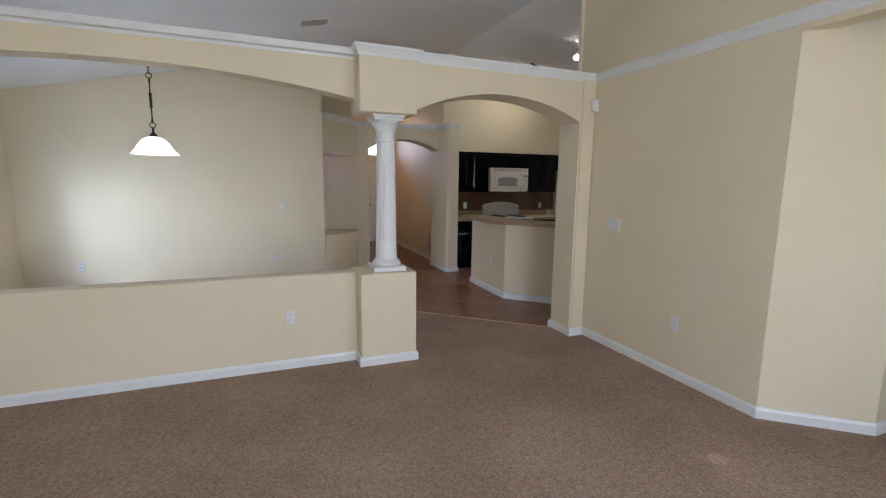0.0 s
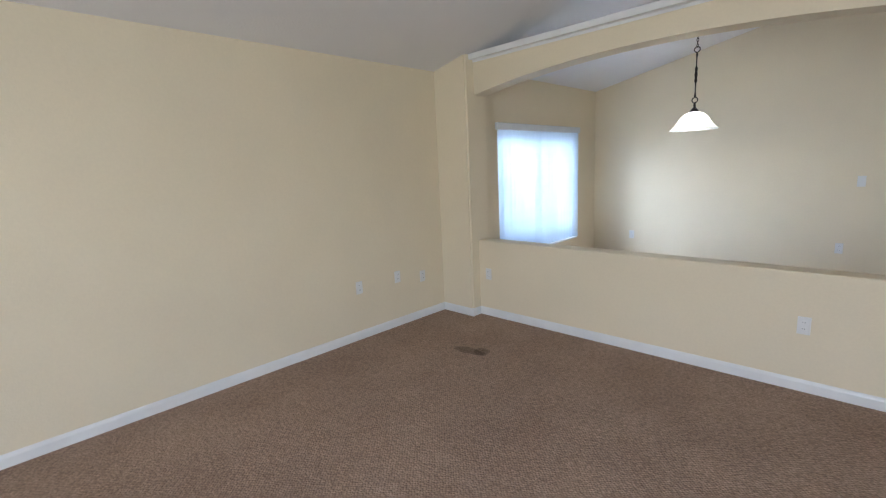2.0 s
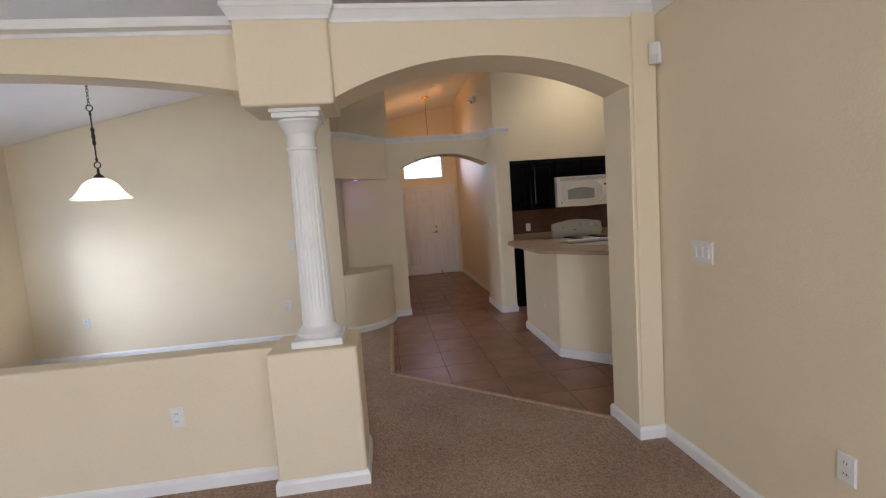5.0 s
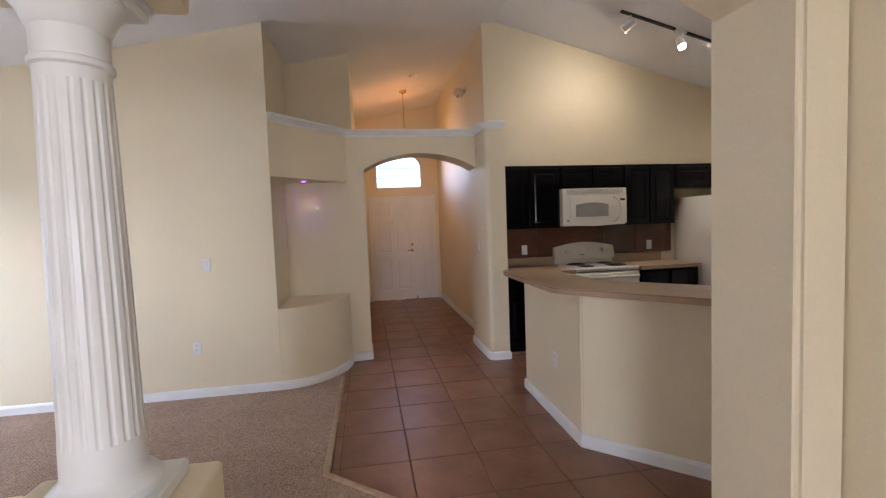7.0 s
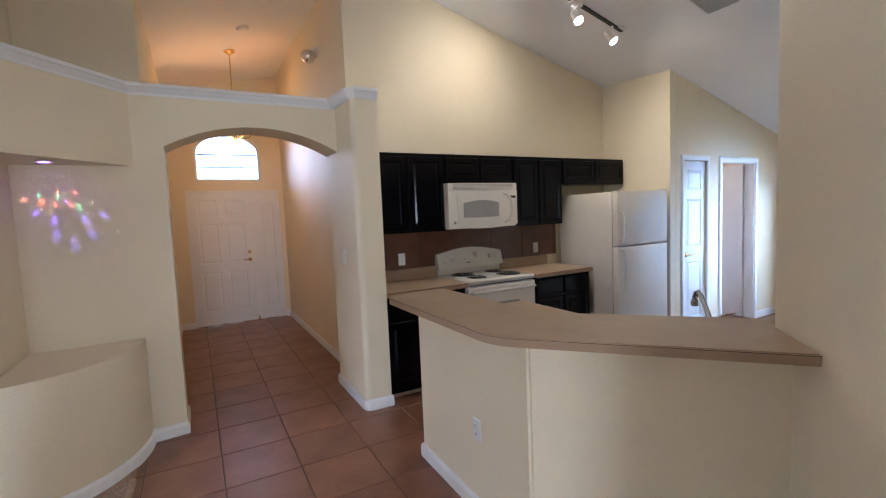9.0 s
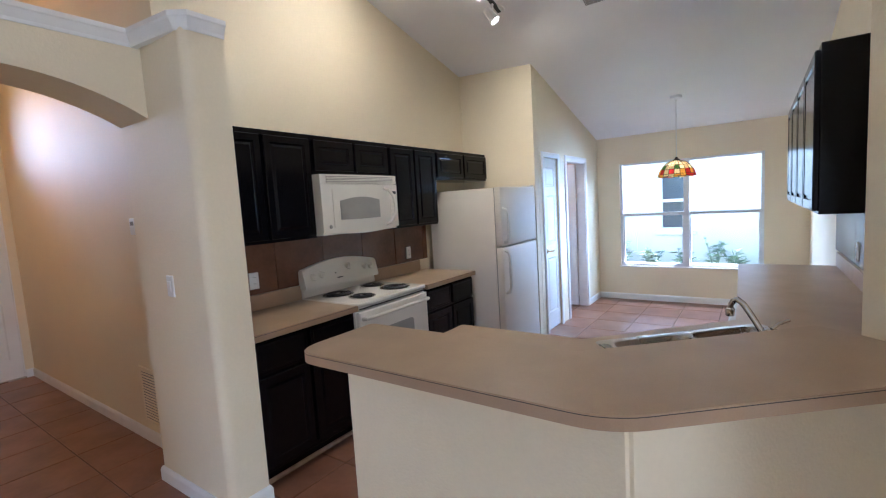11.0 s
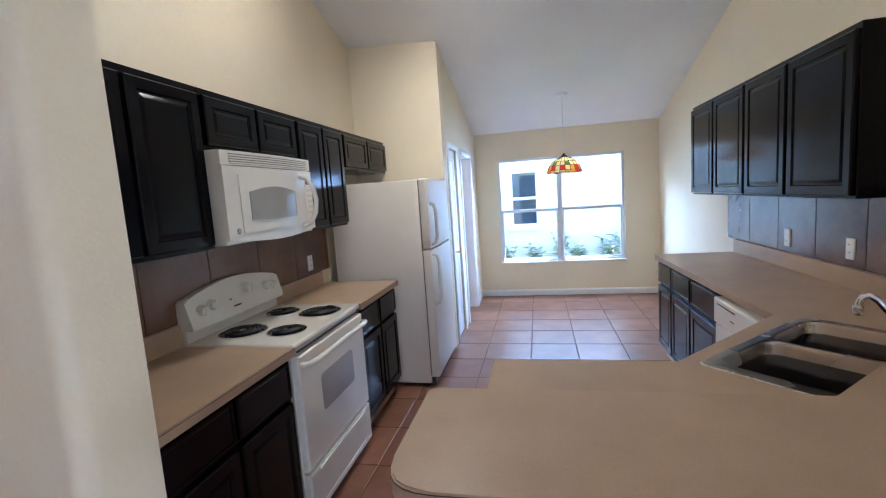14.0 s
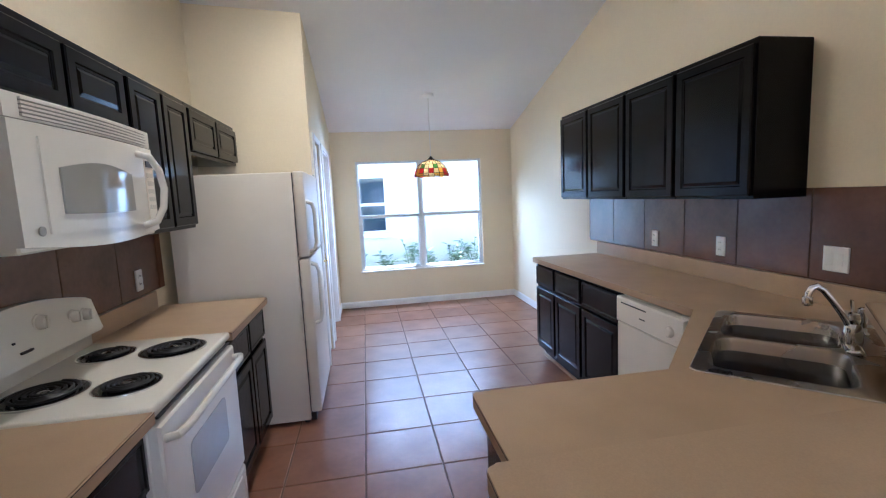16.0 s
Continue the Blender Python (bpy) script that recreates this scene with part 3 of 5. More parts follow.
bmesh.ops.recalc_face_normals(bm, faces=bm.faces)
structure("wall_nook_east", bm, PAINT, "cream-painted breakfast nook wall with a wide window")
bm = boxed(6.62, 9.05, 9.3, 9.42, -0.1, 2.6)
box(bm, 8.92, 9.05, 7.19, 9.3, -0.1, 2.6)
box(bm, 6.60, 6.72, 7.95, 9.42, -0.1, 2.6)
box(bm, 7.26, 7.36, 7.19, 8.0, -0.1, 2.6)
structure("wall_laundry", bm, PINK, "pale pink painted laundry room walls")
bm = boxed(6.60, 9.05, 7.19, 9.42, 2.44, 2.56)
structure("ceiling_laundry", bm, CEIL, "flat white laundry room ceiling")

BASE = [(-0.01, 0.0), (0.014, 0.0), (0.014, 0.066), (0.010, 0.078), (0.004, 0.088), (-0.01, 0.088)]


def baseboard(path, label="white baseboard along the wall"):
    structure("baseboard", sweep(bmesh.new(), path, BASE), TRIM, label)


baseboard([(-2.96, -2.65), (-2.96, 3.745), (-2.54, 3.745), (-2.54, 3.87), (0.712, 3.87), (0.712, 3.695), (1.205, 3.695), (1.205, 4.09), (0.712, 4.09), (0.712, 4.03), (-2.555, 4.03)])
baseboard([(3.11, 4.087), (2.893, 4.085), (2.893, 3.735), (3.06, 3.735), (3.06, 1.92), (3.56, 1.5), (4.6, 1.5)])
baseboard([(-2.77, 4.05), (-2.77, 6.95), (0.84, 6.95)] + NICHE[1:] + [(1.47, 7.70), (1.685, 7.70), (1.685, 8.05), (1.56, 8.05), (1.56, 11.51), (1.755, 11.51)])
baseboard([(3.06, 11.51), (3.13, 11.51), (3.13, 8.05), (2.95, 8.05), (2.951, 7.332), (2.956, 7.312), (2.967, 7.295), (2.984, 7.284), (3.004, 7.279), (3.166, 7.279), (3.166, 7.36)])
baseboard([(3.50, 4.475), (3.11, 4.085)])
baseboard([(8.335, 7.07), (8.90, 7.07), (8.90, 4.53), (6.5, 4.53)])
baseboard([(7.36, 8.0), (7.36, 9.3), (8.92, 9.3), (8.92, 7.19)])

# ---- kitchen: cabinets and counters ----
DOOR_RINGS = [(0, 0.020), (0, 0.005), (0.005, 0.0), (0.046, 0.0), (0.050, 0.007), (0.058, 0.008), (0.074, 0.002), (0.080, 0.002)]
DRAWER_RINGS = [(0, 0.020), (0, 0.007), (0.007, 0.0), (0.018, 0.0), (0.024, 0.003), (0.030, 0.003)]


def cabinet(name, label, m, width, depth, z0, z1, doors, drawers=(), toe=False, group=""):
    """A cabinet unit; its front lies at y = 0 and faces -y, its left end at x = 0."""
    unit = thing(name, label, "cabinet", m, group)
    bm = bmesh.new()
    if toe:
        box(bm, 0, width, 0.022, depth, z0 + 0.10, z1, 0.002)
        box(bm, 0.0, width, 0.085, depth, z0, z0 + 0.10)
    else:
        box(bm, 0, width, 0.022, depth, z0, z1, 0.002)
    part("body", bm, BLACKCAB, unit)
    if toe:
        part("toe_strip", sweep(bmesh.new(), [(0, 0.085), (width, 0.085)], [(-0.001, z0), (0.013, z0), (0.012, z0 + 0.012), (0.007, z0 + 0.022), (-0.001, z0 + 0.026)]), STRIP, unit, "tan quarter-round toe strip")
    for a, b, c, d in doors:
        part("door", rect_loft(bmesh.new(), a, b, c, d, DOOR_RINGS), BLACKCAB, unit)
    for a, b, c, d in drawers:
        part("drawer", rect_loft(bmesh.new(), a, b, c, d, DRAWER_RINGS), BLACKCAB, unit)
    return unit


NORTH = lambda x, y: pose(x, y, 0)
SOUTH = lambda x, y: pose(x, y, 0, 0, 0, 180)
WALLCAB = "black-painted wooden wall cabinet with raised-panel doors"
BASECAB = "black-painted wooden base cabinet with drawers and panel doors"


def pair(w, z0, z1, edge=0.016, gap=0.022):
    span = (w - 2 * edge - gap) / 2
    return [(edge, edge + span, z0, z1), (edge + span + gap, w - edge, z0, z1)]


cabinet("wall_cabinet", WALLCAB + " beside the wing wall", NORTH(3.168, 7.628), 0.782, 0.302, 1.40, 2.128, pair(0.782, 1.42, 2.095), group="range wall cabinets")
cabinet("wall_cabinet", "short black-painted wall cabinet over the microwave", NORTH(3.953, 7.628), 0.809, 0.302, 1.853, 2.128, pair(0.809, 1.875, 2.095), group="range wall cabinets")
cabinet("wall_cabinet", WALLCAB + " beside the fridge", NORTH(4.765, 7.628), 0.685, 0.302, 1.40, 2.128, pair(0.685, 1.42, 2.095), group="range wall cabinets")
cabinet("wall_cabinet", "short black-painted wall cabinet above the fridge", NORTH(5.453, 7.628), 1.005, 0.302, 1.83, 2.128, pair(1.005, 1.852, 2.095), group="range wall cabinets")


def base_doors(w):
    return [(a, b, 0.135, 0.665) for a, b, *_ in pair(w, 0, 1)], [(a, b, 0.69, 0.865) for a, b, *_ in pair(w, 0, 1)]


for x, w in ((3.168, 0.795), (4.775, 0.765)):
    d, r = base_doors(w)
    cabinet("base_cabinet", BASECAB + " beside the range", NORTH(x, 7.335), w, 0.59, 0.0, 0.885, d, r, True, "range base cabinets")
for x1, x0 in ((6.405, 6.005), (6.000, 5.545), (5.540, 5.04)):
    w = x1 - x0
    cabinet("base_cabinet", "black-painted base cabinet with one drawer and door", SOUTH(x1, 5.165), w, 0.62, 0.0, 0.885, [(0.014, w - 0.014, 0.135, 0.665)], [(0.014, w - 0.014, 0.69, 0.865)], True, "window side base cabinets")
for x1, x0 in ((6.52, 6.015), (6.01, 5.485), (5.48, 4.975), (4.97, 4.43)):
    w = x1 - x0
    cabinet("wall_cabinet", "tall black-painted wall cabinet with one panel door", SOUTH(x1, 4.86), w, 0.32, 1.437, 2.178, [(0.014, w - 0.010, 1.452, 2.15)], group="sink side wall cabinets")
# sink and peninsula cabinets, mostly hidden under the counter
bm = prism(bmesh.new(), [(3.16, 6.34), (3.80, 6.34), (3.80, 5.70), (4.40, 5.13), (4.40, 4.55), (3.98, 4.55), (3.98, 4.64), (3.16, 5.45)], 0.0, 0.885)
sc_ = thing("sink_cabinet", "black-painted corner cabinet under the sink and bar", "cabinet")
part("body", bm, BLACKCAB, sc_)
for x in (0.03, 0.42):
    part("door", boxed(x, x + 0.375, 0.002, 0.022, 0.12, 0.85, 0.004), BLACKCAB, sc_).matrix_basis = pose(3.80, 5.70, 0, 0, 0, -43.5)

# counters
def counter(name, pts, z0, z1, label, edge_mat=LAMEDGE):
    ob = thing(name, label, "countertop")
    bm = prism(bmesh.new(), pts, z0, z1)
    bmesh.ops.bevel(bm, geom=[e for e in bm.edges if all(v.co.z > z1 - 0.001 for v in e.verts)], offset=0.004, segments=2, affect="EDGES")
    bmesh.ops.recalc_face_normals(bm, faces=bm.faces)
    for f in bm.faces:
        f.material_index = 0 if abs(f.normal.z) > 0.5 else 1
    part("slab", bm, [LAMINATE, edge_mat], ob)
    bm = sweep(bmesh.new(), pts + [pts[0]], [(-0.002, z1 - 0.0075), (0.0008, z1 - 0.0075), (0.0008, z1 - 0.0055), (-0.002, z1 - 0.0055)])
    part("seam", bm, SEAM, ob, "thin dark seam under the laminate top")
    return ob


def rounded(pts, radii, n=6):
    out = []
    k = len(pts)
    for i, p in enumerate(pts):
        r = radii.get(i, 0)
        if not r:
            out.append(p)
            continue
        p, a, b = Vector(p), Vector(pts[i - 1]), Vector(pts[(i + 1) % k])
        p0, p1 = p + (a - p).normalized() * r, p + (b - p).normalized() * r
        for j in range(n + 1):
            t = j / n
            q = p0 * (1 - t) ** 2 + p * 2 * t * (1 - t) + p1 * t * t
            out.append((q.x, q.y))
    return out


COUNTER_Z = 0.927
c = counter("countertop", [(3.167, 7.31), (3.969, 7.31), (3.969, 7.928), (3.167, 7.928)], 0.887, COUNTER_Z, "beige laminate countertop beside the range")
part("upstand", boxed(3.167, 3.969, 7.905, 7.928, COUNTER_Z, 1.035, 0.003), LAMINATE, c)
part("upstand", boxed(3.168, 3.190, 7.33, 7.905, COUNTER_Z, 1.035, 0.003), LAMINATE, c)
c = counter("countertop", [(4.771, 7.31), (5.55, 7.31), (5.55, 7.928), (4.771, 7.928)], 0.887, COUNTER_Z, "beige laminate countertop between range and fridge")
part("upstand", boxed(4.771, 5.45, 7.905, 7.928, COUNTER_Z, 1.035, 0.003), LAMINATE, c)

# the long counter with the sink cut out
SC, SA = Vector((3.905, 5.175)), radians(-46.5)
SU, SV = Vector((math.cos(SA), math.sin(SA))), Vector((-math.sin(SA), math.cos(SA)))


def sink_at(u, v):
    q = SC + SU * u + SV * v
    return (q.x, q.y)


def ring_fill(bm, outer, inner, z):
    """A flat face with a hole, as strips from the hole's corners to the outline."""
    vo = [bm.verts.new((x, y, z)) for x, y in outer]
    vi = [bm.verts.new((x, y, z)) for x, y in inner]
    es = [bm.edges.new((vo[i], vo[(i + 1) % len(vo)])) for i in range(len(vo))]
    es += [bm.edges.new((vi[i], vi[(i + 1) % len(vi)])) for i in range(len(vi))]
    bmesh.ops.triangle_fill(bm, use_beauty=True, use_dissolve=False, edges=es)
    return vo, vi


LONG = rounded([(3.10, 6.375), (3.835, 6.375), (3.835, 5.715), (4.43, 5.145), (6.415, 5.19), (6.415, 4.533), (3.88, 4.533), (3.965, 4.618), (3.80, 4.785), (3.10, 5.45)], {1: 0.02, 4: 0.02})
HOLE = [sink_at(u, v) for u, v in ((-0.375, -0.235), (0.375, -0.235), (0.375, 0.235), (-0.375, 0.235))]
c = thing("countertop", "long beige laminate countertop round the corner sink", "countertop")
bm = bmesh.new()
vo, vi = ring_fill(bm, LONG, HOLE, COUNTER_Z)
lo = [bm.verts.new((v.co.x, v.co.y, 0.887)) for v in vo]
li = [bm.verts.new((v.co.x, v.co.y, 0.887)) for v in vi]
for hi, low in ((vo, lo), (vi, li)):
    for i in range(len(hi)):
        j = (i + 1) % len(hi)
        bm.faces.new((hi[i], hi[j], low[j], low[i]))
bmesh.ops.recalc_face_normals(bm, faces=bm.faces)
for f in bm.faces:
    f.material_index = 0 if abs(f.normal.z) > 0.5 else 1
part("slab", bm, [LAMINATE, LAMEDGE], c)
bm = sweep(bmesh.new(), LONG[:10], [(0.002, COUNTER_Z - 0.008), (-0.0008, COUNTER_Z - 0.008), (-0.0008, COUNTER_Z - 0.006), (0.002, COUNTER_Z - 0.006)])
part("seam", bm, SEAM, c, "thin dark seam under the laminate top")
part("upstand", boxed(3.91, 6.415, 4.533, 4.556, COUNTER_Z, 1.035, 0.003), LAMINATE, c)
bm = prism(bmesh.new(), [(3.88, 4.533), (3.965, 4.618), (3.982, 4.60), (3.915, 4.533)], COUNTER_Z, 1.035)
part("upstand", bm, LAMINATE, c)

# peninsula wall and raised bar
bm = prism(bmesh.new(), [(3.035, 6.43), (3.02, 5.335), (3.70, 4.66), (3.79, 4.75), (3.135, 5.385), (3.135, 6.43)], -0.1, 1.03)
bmesh.ops.bevel(bm, geom=[e for e in bm.edges if abs(e.verts[0].co.z - e.verts[1].co.z) > 1 and e.verts[0].co.y > 5], offset=0.012, segments=2, affect="EDGES")
structure("wall_bar", bm, PAINT, "cream-painted knee wall under the breakfast bar", smooth=True)
baseboard([(3.70, 4.66), (3.02, 5.335), (3.035, 6.43), (3.135, 6.43)][::-1])
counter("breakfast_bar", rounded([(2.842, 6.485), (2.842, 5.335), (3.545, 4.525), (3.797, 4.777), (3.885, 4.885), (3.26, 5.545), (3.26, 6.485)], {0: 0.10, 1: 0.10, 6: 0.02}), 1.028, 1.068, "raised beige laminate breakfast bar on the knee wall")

# ---- sink and tap ----
s = thing("kitchen_sink", "double-bowl stainless steel sink set in the counter corner", "sink", Matrix.Translation((SC.x, SC.y, COUNTER_Z)) @ pose(0, 0, 0, 0, 0, math.degrees(SA)))


def rounded_rect(x0, x1, y0, y1, r, n=5):
    out = []
    for cx, cy, a0 in ((x1 - r, y1 - r, 0), (x0 + r, y1 - r, 90), (x0 + r, y0 + r, 180), (x1 - r, y0 + r, 270)):
        out += [(cx + r * math.cos(radians(a0 + 90 * i / n)), cy + r * math.sin(radians(a0 + 90 * i / n))) for i in range(n + 1)]
    return out


def bowl(bm, x0, x1, y0, y1, depth):
    rings = []
    for inset, z, r in ((-0.006, 0.007, 0.06), (0.0, 0.004, 0.06), (0.004, -0.01, 0.06), (0.018, -depth + 0.03, 0.055), (0.03, -depth + 0.008, 0.05), (0.055, -depth, 0.04)):
        rings.append([bm.verts.new((x, y, z)) for x, y in rounded_rect(x0 + inset, x1 - inset, y0 + inset, y1 - inset, r)])
    k = len(rings[0])
    for a, b in zip(rings, rings[1:]):
        for i in range(k):
            bm.faces.new((a[i], a[(i + 1) % k], b[(i + 1) % k], b[i]))
    bm.faces.new(rings[-1])


bm = bmesh.new()
bowl(bm, -0.365, -0.012, -0.155, 0.225, 0.17)
part("bowl", bm, STEEL, s, smooth=True)
bm = bmesh.new()
bowl(bm, 0.012, 0.365, -0.155, 0.225, 0.17)
part("bowl", bm, STEEL, s, smooth=True)
bm = bmesh.new()
outer = [bm.verts.new((x, y, 0.004)) for x, y in rounded_rect(-0.415, 0.415, -0.275, 0.265, 0.03)]
skirt = [bm.verts.new((v.co.x * 1.008, v.co.y * 1.01, 0.0005)) for v in outer]
k = len(outer)
for i in range(k):
    bm.faces.new((outer[i], outer[(i + 1) % k], skirt[(i + 1) % k], skirt[i]))
es = [bm.edges.get((outer[i], outer[(i + 1) % k])) for i in range(k)]
for x0, x1 in ((-0.371, -0.006), (0.006, 0.371)):
    ring = [bm.verts.new((x, y, 0.0065)) for x, y in rounded_rect(x0, x1, -0.161, 0.231, 0.06)]
    es += [bm.edges.new((ring[i], ring[(i + 1) % k])) for i in range(k)]
bmesh.ops.triangle_fill(bm, use_beauty=True, use_dissolve=False, edges=es)
part("rim", bm, STEEL, s)
for x in (-0.19, 0.19):
    part("drain", lathe(bmesh.new(), [(0.045, -0.170), (0.045, -0.166), (0.03, -0.168), (0.012, -0.1685)], 18, (x, 0.03, 0)), CHROME, s, "round chrome drain")
f = thing("kitchen_tap", "chrome swing-spout kitchen tap on the sink deck", "tap", Matrix.Translation((*sink_at(0.05, -0.170), COUNTER_Z + 0.009)))
part("base_plate", boxed(-0.10, 0.10, -0.026, 0.026, -0.004, 0.014, 0.012, 3), CHROME, f, smooth=True).matrix_basis = pose(0, 0, 0, 0, 0, -46)
part("tap_body", lathe(bmesh.new(), [(0.030, 0.012), (0.028, 0.05), (0.024, 0.075), (0.015, 0.085)], 18), CHROME, f, smooth=True)
sp = [(0.002, 0.004, 0.06), (0.013, 0.026, 0.11), (0.027, 0.055, 0.16), (0.040, 0.082, 0.20), (0.048, 0.100, 0.213), (0.054, 0.113, 0.208), (0.058, 0.121, 0.19), (0.059, 0.124, 0.165)]
part("spout", tube(bmesh.new(), sp, 0.011, 12), CHROME, f, smooth=True)
part("aerator", lathe(bmesh.new(), [(0.015, 0.145), (0.017, 0.155), (0.016, 0.173), (0.011, 0.178)], 14, (0.059, 0.124, 0)), CHROME, f, smooth=True)
lever = part("lever", lathe(bmesh.new(), [(0.017, 0.083), (0.020, 0.095), (0.016, 0.118), (0.006, 0.124)], 16), CHROME, f, smooth=True)
part("lever_arm", tube(bmesh.new(), [(0, 0, 0.112), (0.03, -0.03, 0.135), (0.055, -0.06, 0.145)], 0.006, 8), CHROME, lever, smooth=True)
f = thing("sink_sprayer", "small chrome side sprayer on the sink deck", "tap", Matrix.Translation((*sink_at(0.235, -0.215), COUNTER_Z + 0.005)))
part("collar", lathe(bmesh.new(), [(0.022, 0.0), (0.022, 0.008), (0.016, 0.014), (0.014, 0.03)], 16), CHROME, f, smooth=True)
part("spray_head", lathe(bmesh.new(), [(0.011, 0.03), (0.014, 0.05), (0.017, 0.085), (0.016, 0.10), (0.008, 0.106)], 16), CHROME, f, smooth=True)

# ---- range ----
RX, RW = 3.958, 0.790
r = thing("kitchen_range", "white electric coil range with oven and back panel", "stove", pose(RX, 7.30, 0))
bm = boxed(0.004, RW - 0.004, 0.035, 0.625, 0.02, 0.905, 0.004)
part("body", bm, APPL, r)
bm = boxed(0.0, RW, 0.012, 0.60, 0.905, 0.938, 0.012, 3)
part("cooktop", bm, APPL, r, smooth=True)
bm = rect_loft(bmesh.new(), 0.008, RW - 0.008, 0.30, 0.875, [(0, 0.04), (0, 0.008), (0.008, 0.0), (0.02, 0.0)])
door = part("oven_door", bm, APPL, r)
bm = slab(bmesh.new(), [(x + 0.20, z) for x, z in ((0.02, 0.52), (0.37, 0.52), (0.384, 0.526), (0.39, 0.54), (0.39, 0.69), (0.38, 0.708), (0.36, 0.715), (0.03, 0.715), (0.01, 0.708), (0, 0.69), (0, 0.54), (0.006, 0.526))], -0.003, 0.004, "y")
part("oven_window", bm, APPLGREY, door, "grey oven window")
bm = tube(bmesh.new(), [(0.035, 0.0, 0.825), (0.04, -0.035, 0.83), (0.09, -0.046, 0.832), (RW - 0.09, -0.046, 0.832), (RW - 0.04, -0.035, 0.83), (RW - 0.035, 0.0, 0.825)], 0.014, 10)
part("oven_handle", bm, APPL, door, smooth=True)
part("vent_slot", boxed(0.03, RW - 0.03, 0.010, 0.02, 0.890, 0.897), BLACKPLASTIC, r)
bm = rect_loft(bmesh.new(), 0.008, RW - 0.008, 0.05, 0.285, [(0, 0.04), (0, 0.008), (0.008, 0.0), (0.03, 0.0), (0.036, 0.004)])
d = part("storage_drawer", bm, APPL, r)
part("drawer_lip", boxed(0.10, RW - 0.10, -0.012, 0.004, 0.262, 0.280, 0.004), APPL, d)
for x in (0.05, RW - 0.05):
    for y in (0.08, 0.56):
        part("foot", lathe(bmesh.new(), [(0.018, 0), (0.018, 0.012), (0.010, 0.024)], 12, (x, y, 0)), BLACKPLASTIC, r)
part("riser", boxed(0.006, RW - 0.006, 0.580, 0.627, 0.925, 1.015, 0.006, 2), APPL, r, smooth=True)
top = [(0.0, 1.000), (RW, 1.000)] + [(RW * (1 - i / 16), 1.148 + 0.055 * math.sin(math.pi * i / 16)) for i in range(17)]
bm = slab(bmesh.new(), top, 0.532, 0.627, "y")
for v in bm.verts:
    if v.co.y < 0.55:
        v.co.y += (v.co.z - 1.0) * 0.26
bmesh.ops.bevel(bm, geom=[e for e in bm.edges if all(v.co.z > 1.08 for v in e.verts) or all(v.co.y < 0.54 for v in e.verts)], offset=0.009, segments=2, affect="EDGES")
panel = part("back_panel", bm, APPL, r, smooth=True)
for x, rad, kz in ((0.085, 0.026, 1.085), (0.165, 0.026, 1.095), (RW / 2 + 0.06, 0.028, 1.125), (RW - 0.155, 0.025, 1.10), (RW - 0.085, 0.025, 1.09)):
    ky = 0.532 + (kz - 1.0) * 0.26
    k = part("knob", lathe(bmesh.new(), [(rad * 1.15, 0.003), (rad * 1.15, -0.004), (rad, -0.005), (rad * 0.92, -0.020), (rad * 0.75, -0.027), (rad * 0.3, -0.029)], 20, (x, ky, kz), "y"), APPL, panel, smooth=True)
    part("grip", boxed(x - 0.005, x + 0.005, ky - 0.034, ky - 0.024, kz - rad * 0.8, kz + rad * 0.8, 0.002), APPL, k)
part("maker_mark", boxed(RW / 2 - 0.075, RW / 2 - 0.02, 0.5375, 0.552, 1.045, 1.053), BLACKPLASTIC, panel, "small grey bar of lettering")
part("pilot_light", boxed(RW / 2 - 0.09, RW / 2 - 0.08, 0.550, 0.575, 1.085, 1.092), BLACKPLASTIC, panel)


def burner(x, y, rad):
    b = part("burner", lathe(bmesh.new(), [(rad + 0.024, 0.9385), (rad + 0.024, 0.942), (rad + 0.012, 0.9425), (rad + 0.006, 0.9385), (0.02, 0.9355)], 32, (x, y, 0)), PAN, r, "black enamel drip pan")
    part("trim_ring", lathe(bmesh.new(), [(rad + 0.026, 0.9385), (rad + 0.026, 0.9435), (rad + 0.021, 0.944), (rad + 0.020, 0.9425)], 32, (x, y, 0), caps=False), CHROME, b, "thin chrome ring", smooth=True)
    pts, turns = [], 4
    for i in range(turns * 28 + 1):
        a = 2 * math.pi * i / 28
        q = 0.022 + (rad - 0.022) * i / (turns * 28)
        pts.append((x + q * math.cos(a), y + q * math.sin(a), 0.949))
    part("coil", tube(bmesh.new(), pts, rad * 0.062, 6), COIL, b, "black spiral heating coil", smooth=True)
    part("centre_cap", lathe(bmesh.new(), [(0.017, 0.943), (0.017, 0.951), (0.010, 0.954), (0.003, 0.9545)], 16, (x, y, 0)), CHROME, b, smooth=True)
    bm = bmesh.new()
    for i in range(3):
        a = math.pi / 2 + i * 2 * math.pi / 3
        tube(bm, [(x, y, 0.942), (x + rad * math.cos(a), y + rad * math.sin(a), 0.942)], 0.004, 6)
    part("coil_support", bm, CHROME, b)


burner(0.20, 0.415, 0.098)
burner(0.215, 0.175, 0.076)
burner(0.585, 0.425, 0.076)
burner(0.585, 0.175, 0.098)

# ---- microwave ----
MX, MW_ = 3.942, 0.800
m_ = thing("microwave", "white over-range microwave with a bowed front", "microwave", pose(MX, 7.545, 0))
part("body", boxed(0.0, MW_, 0.03, 0.384, 1.412, 1.848, 0.006), APPL, m_)
bm = bmesh.new()


def bow(x):
    return -0.02 * math.sin(math.pi * min(1, max(0, x / MW_)))


